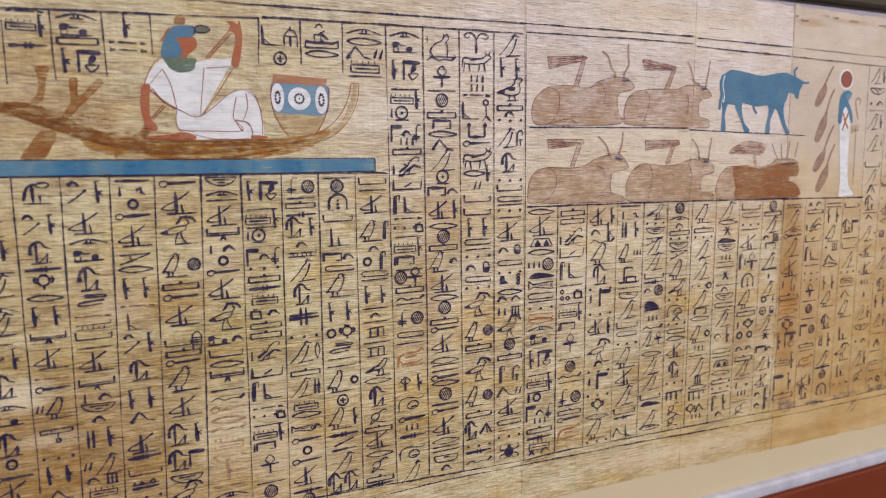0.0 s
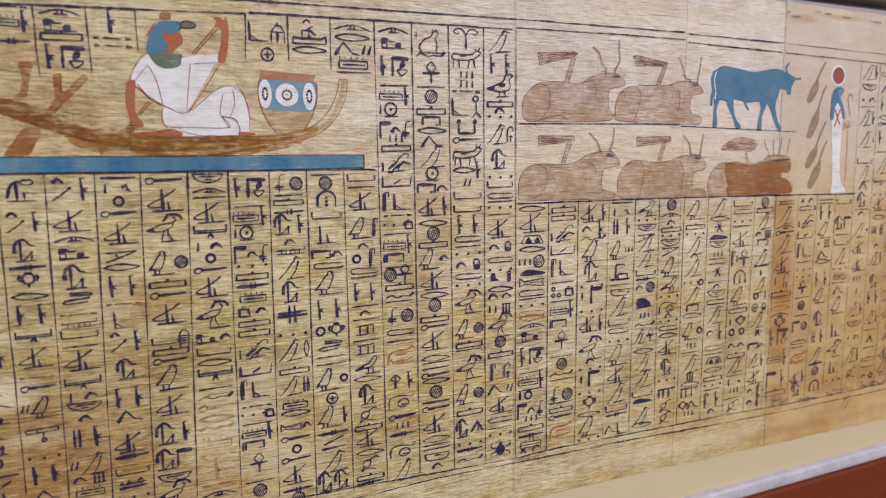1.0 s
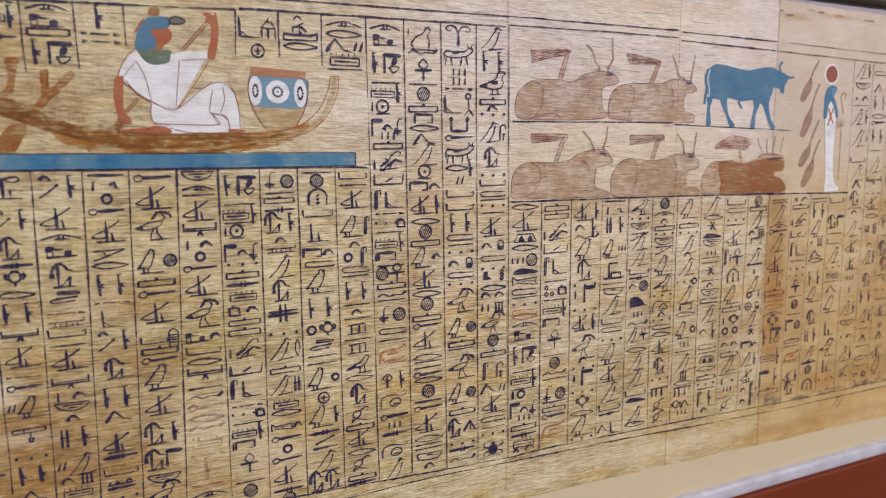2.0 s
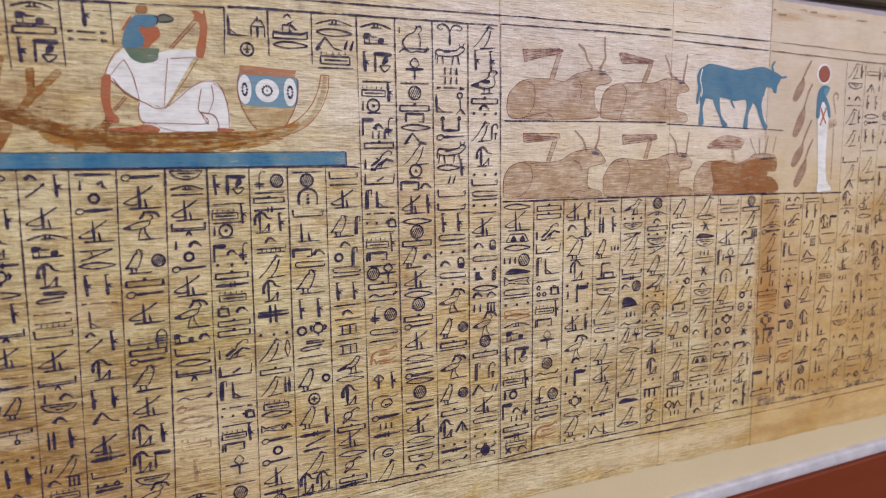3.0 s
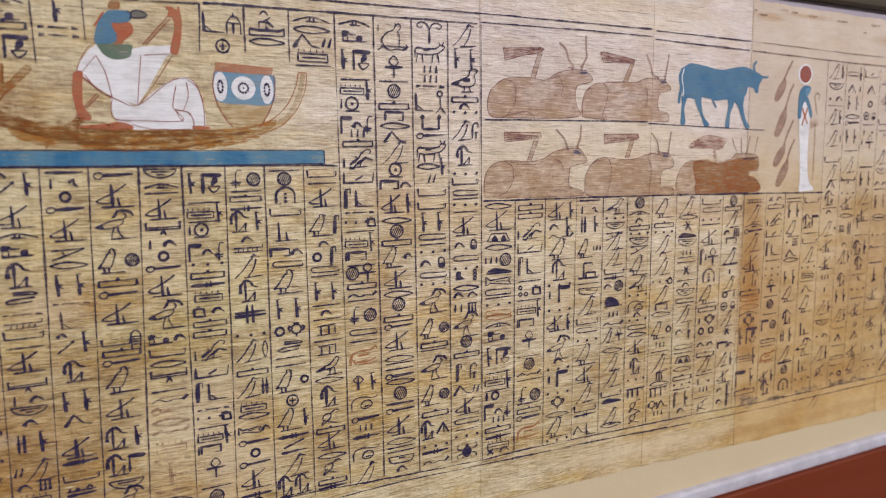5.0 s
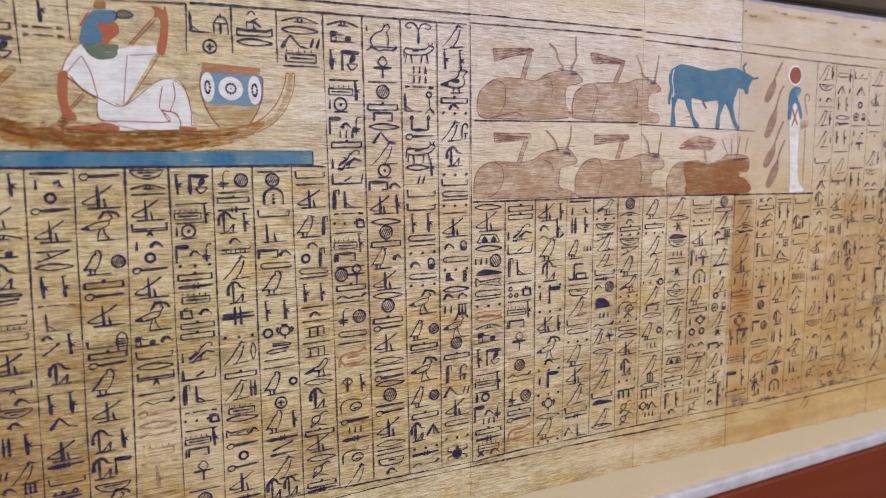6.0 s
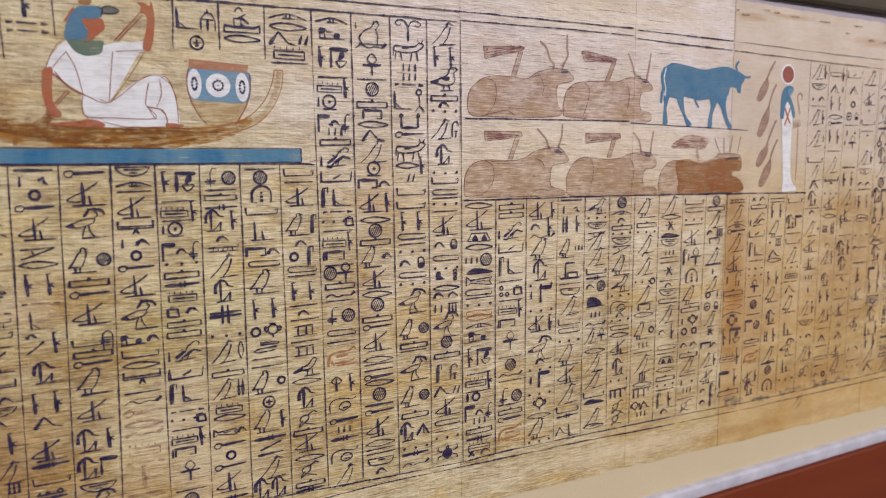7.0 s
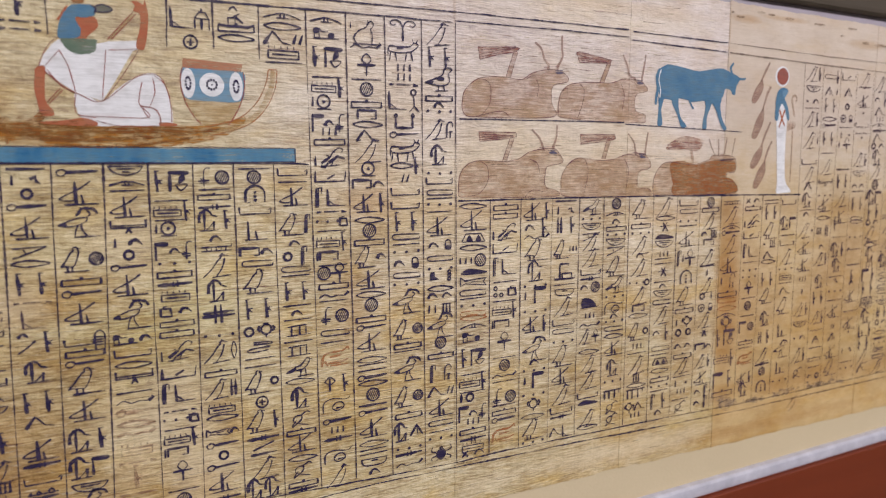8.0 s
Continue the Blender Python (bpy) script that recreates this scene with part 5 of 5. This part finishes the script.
painting("painted_oar", "small painted oar with a leaf-shaped blade", [
    ("blade", "wash", DUSKY, "fill", "299.6,212.7 292.5,204.6 287.5,193.8 288.4,189.9 293.5,190.5 302.0,203.2 301.7,212.7"),
    ("shaft", "paint", DUSKY, "curve", "308.4,230.8 303.0,220.9 299.7,211.1", 0.0024),
])
painting("painted_standing_figure", "plain painted standing figure in white with a red disc", [
    ("halo", "wash", WHITE, "oval", "317.5,286.6 8.9,8.7"),
    ("disc", "paint", DISC_RED, "oval", "317.8,286.6 7.2,7.2"),
    ("robe", "paint", WHITE, "fill", "315.0,261.8 321.9,262.9 325.9,257.4 325.8,241.0 325.8,217.8 328.1,196.1 334.6,188.5 334.9,185.6 324.5,185.1 317.2,185.5 317.5,194.5 315.6,217.7 313.3,240.7 312.9,252.0"),
    ("mantle", "over", TEAL, "fill", "313.1,273.9 317.1,276.8 322.9,276.8 326.0,274.3 323.4,270.9 321.2,268.6 324.4,263.8 328.0,255.8 328.5,249.6 325.5,250.8 323.1,257.3 318.7,263.3 315.7,258.6 314.5,249.5 310.7,249.4 310.5,258.4 310.7,268.1"),
    ("mask", "line", PALE_BLUE, "fill", "318.8,274.3 325.0,274.9 324.3,271.6 321.7,268.3 319.1,270.1"),
    ("ribbon", "line", RED, "curve", "315.8,257.8 319.3,250.6 323.2,244.2", 0.0018),
    ("ribbon", "line", RED, "curve", "322.5,258.1 319.3,250.6 316.0,242.7", 0.0018),
    ("sceptre", "wash", ROSE, "curve", "335.7,252.4 333.0,260.9 331.4,268.2 334.1,271.1 337.2,269.3 336.1,264.3", 0.0022),
    ("sceptre", "wash", ROSE, "curve", "333.6,247.8 334.1,224.5 334.1,194.4", 0.0018),
    ("staff_block", "wash", ROSE, "poly", "326.8,247.6 337.0,248.5 337.5,242.9 327.4,239.7"),
])
painting("margin_mark", "small faded sign written in the lower margin", [
    ("stroke", "line", FADED_INK, "curve", "347.6,-17.6 351.9,-12.7 357.8,-8.1 356.9,-15.7 349.5,-21.2", 0.0014),
    ("stroke", "line", FADED_INK, "curve", "353.2,-9.6 360.9,-7.4", 0.0014),
])

# ---------------------------------------------------------------- small wear
def lost_ink(index, x, z, rx, rz):
    brush = Brush(900 + index, 0.00048)
    brush.ellipse(x, z, rx, rz, 22, rx * 0.16)
    part("smudge", brush.mesh("smudge"), SMUDGE, scroll, "violet-grey smudge")


for k, place in enumerate(((0.268, -0.0005, 0.011, 0.0048), (0.262, 0.0035, 0.007, 0.0022), (0.30, -0.002, 0.014, 0.0018), (0.40, 0.0005, 0.03, 0.002), (0.345, 0.0, 0.018, 0.0016))):
    lost_ink(k, *place)
# brown spots along the upper edge of the papyrus
for k, (x, z, rx, rz) in enumerate((
    (0.2539, 0.3348, 0.0020, 0.0008), (0.2628, 0.3319, 0.0048, 0.0011), (0.2868, 0.3375, 0.0046, 0.0008), (0.2995, 0.3369, 0.0042, 0.0008), (0.3219, 0.3355, 0.0062, 0.0008),
    (0.4069, 0.3345, 0.0065, 0.0008), (0.3935, 0.3271, 0.0032, 0.0008), (0.4273, 0.3231, 0.0050, 0.0010), (0.4499, 0.3225, 0.0098, 0.0010), (0.3612, 0.3346, 0.0076, 0.0008),
)):
    brush = Brush(940 + k, 0.00046)
    brush.ellipse(x, z, rx, rz, 26, rz * 0.35)
    part("stain", brush.mesh("stain"), TIDE, scroll, "brown stain")

# single fibres that stand out of the weave, darker or paler than the sheet
fibre_rnd = random.Random(23)
for name, mat, count, label in (("dark_fibre_grain", DARK_FIBRE, 480, "fine dark reed fibres"), ("pale_fibre_grain", PALE_FIBRE, 480, "fine pale reed fibres")):
    brush = Brush(count + len(name), 0.00003)
    for k in range(count):
        x, z = fibre_rnd.uniform(-0.34, 0.20), fibre_rnd.uniform(-0.034, 0.338)
        length, slope = fibre_rnd.uniform(0.004, 0.024), fibre_rnd.uniform(-0.012, 0.012)
        pts = [(x + length * j / 6, z + slope * length * j / 6 + 0.00025 * noise.noise((x * 60 + j * 0.5, z * 300, k))) for j in range(7)]
        brush.stroke(pts, fibre_rnd.uniform(0.00022, 0.00055), False, 0.5, 0.25)
    tagged(part(name, brush.mesh(name), mat, scroll, label), kind="stuff")

# dry brush marks on the boat
brush = Brush(90, 0.000285)
for k in range(90):
    u = fibre_rnd.uniform(0, 1)
    x = -0.325 + 0.150 * u
    z = 0.2485 - 0.023 * min(1.0, u * 1.25) + fibre_rnd.uniform(-0.0042, 0.0036)
    length = fibre_rnd.uniform(0.001, 0.0055)
    brush.stroke([(x, z), (x + length * 0.5, z + fibre_rnd.uniform(-0.0003, 0.0003)), (x + length, z)], fibre_rnd.uniform(0.0004, 0.0009), False, 0.6, 0.3)
tagged(part("dry_brush_texture", brush.mesh("dry_brush_texture"), BROWN, scroll, "dark brown dry brush marks"), kind="stuff")

# hairline cracks along the fibres
crack_rnd = random.Random(11)
for k in range(26):
    x, z, length = crack_rnd.uniform(-0.33, 0.12), crack_rnd.uniform(-0.03, 0.335), crack_rnd.uniform(0.012, 0.05)
    brush = Brush(700 + k, 0.00034)
    steps = int(length / 0.003)
    drift = crack_rnd.uniform(-0.03, 0.03)
    brush.stroke([(x + j * 0.003, z + drift * j * 0.003 + 0.0008 * noise.noise((x * 90 + j * 0.6, z * 70, k))) for j in range(steps + 1)], 0.00034, False, 0.5, 0.3)
    part("crack", brush.mesh("crack"), UMBER, scroll)
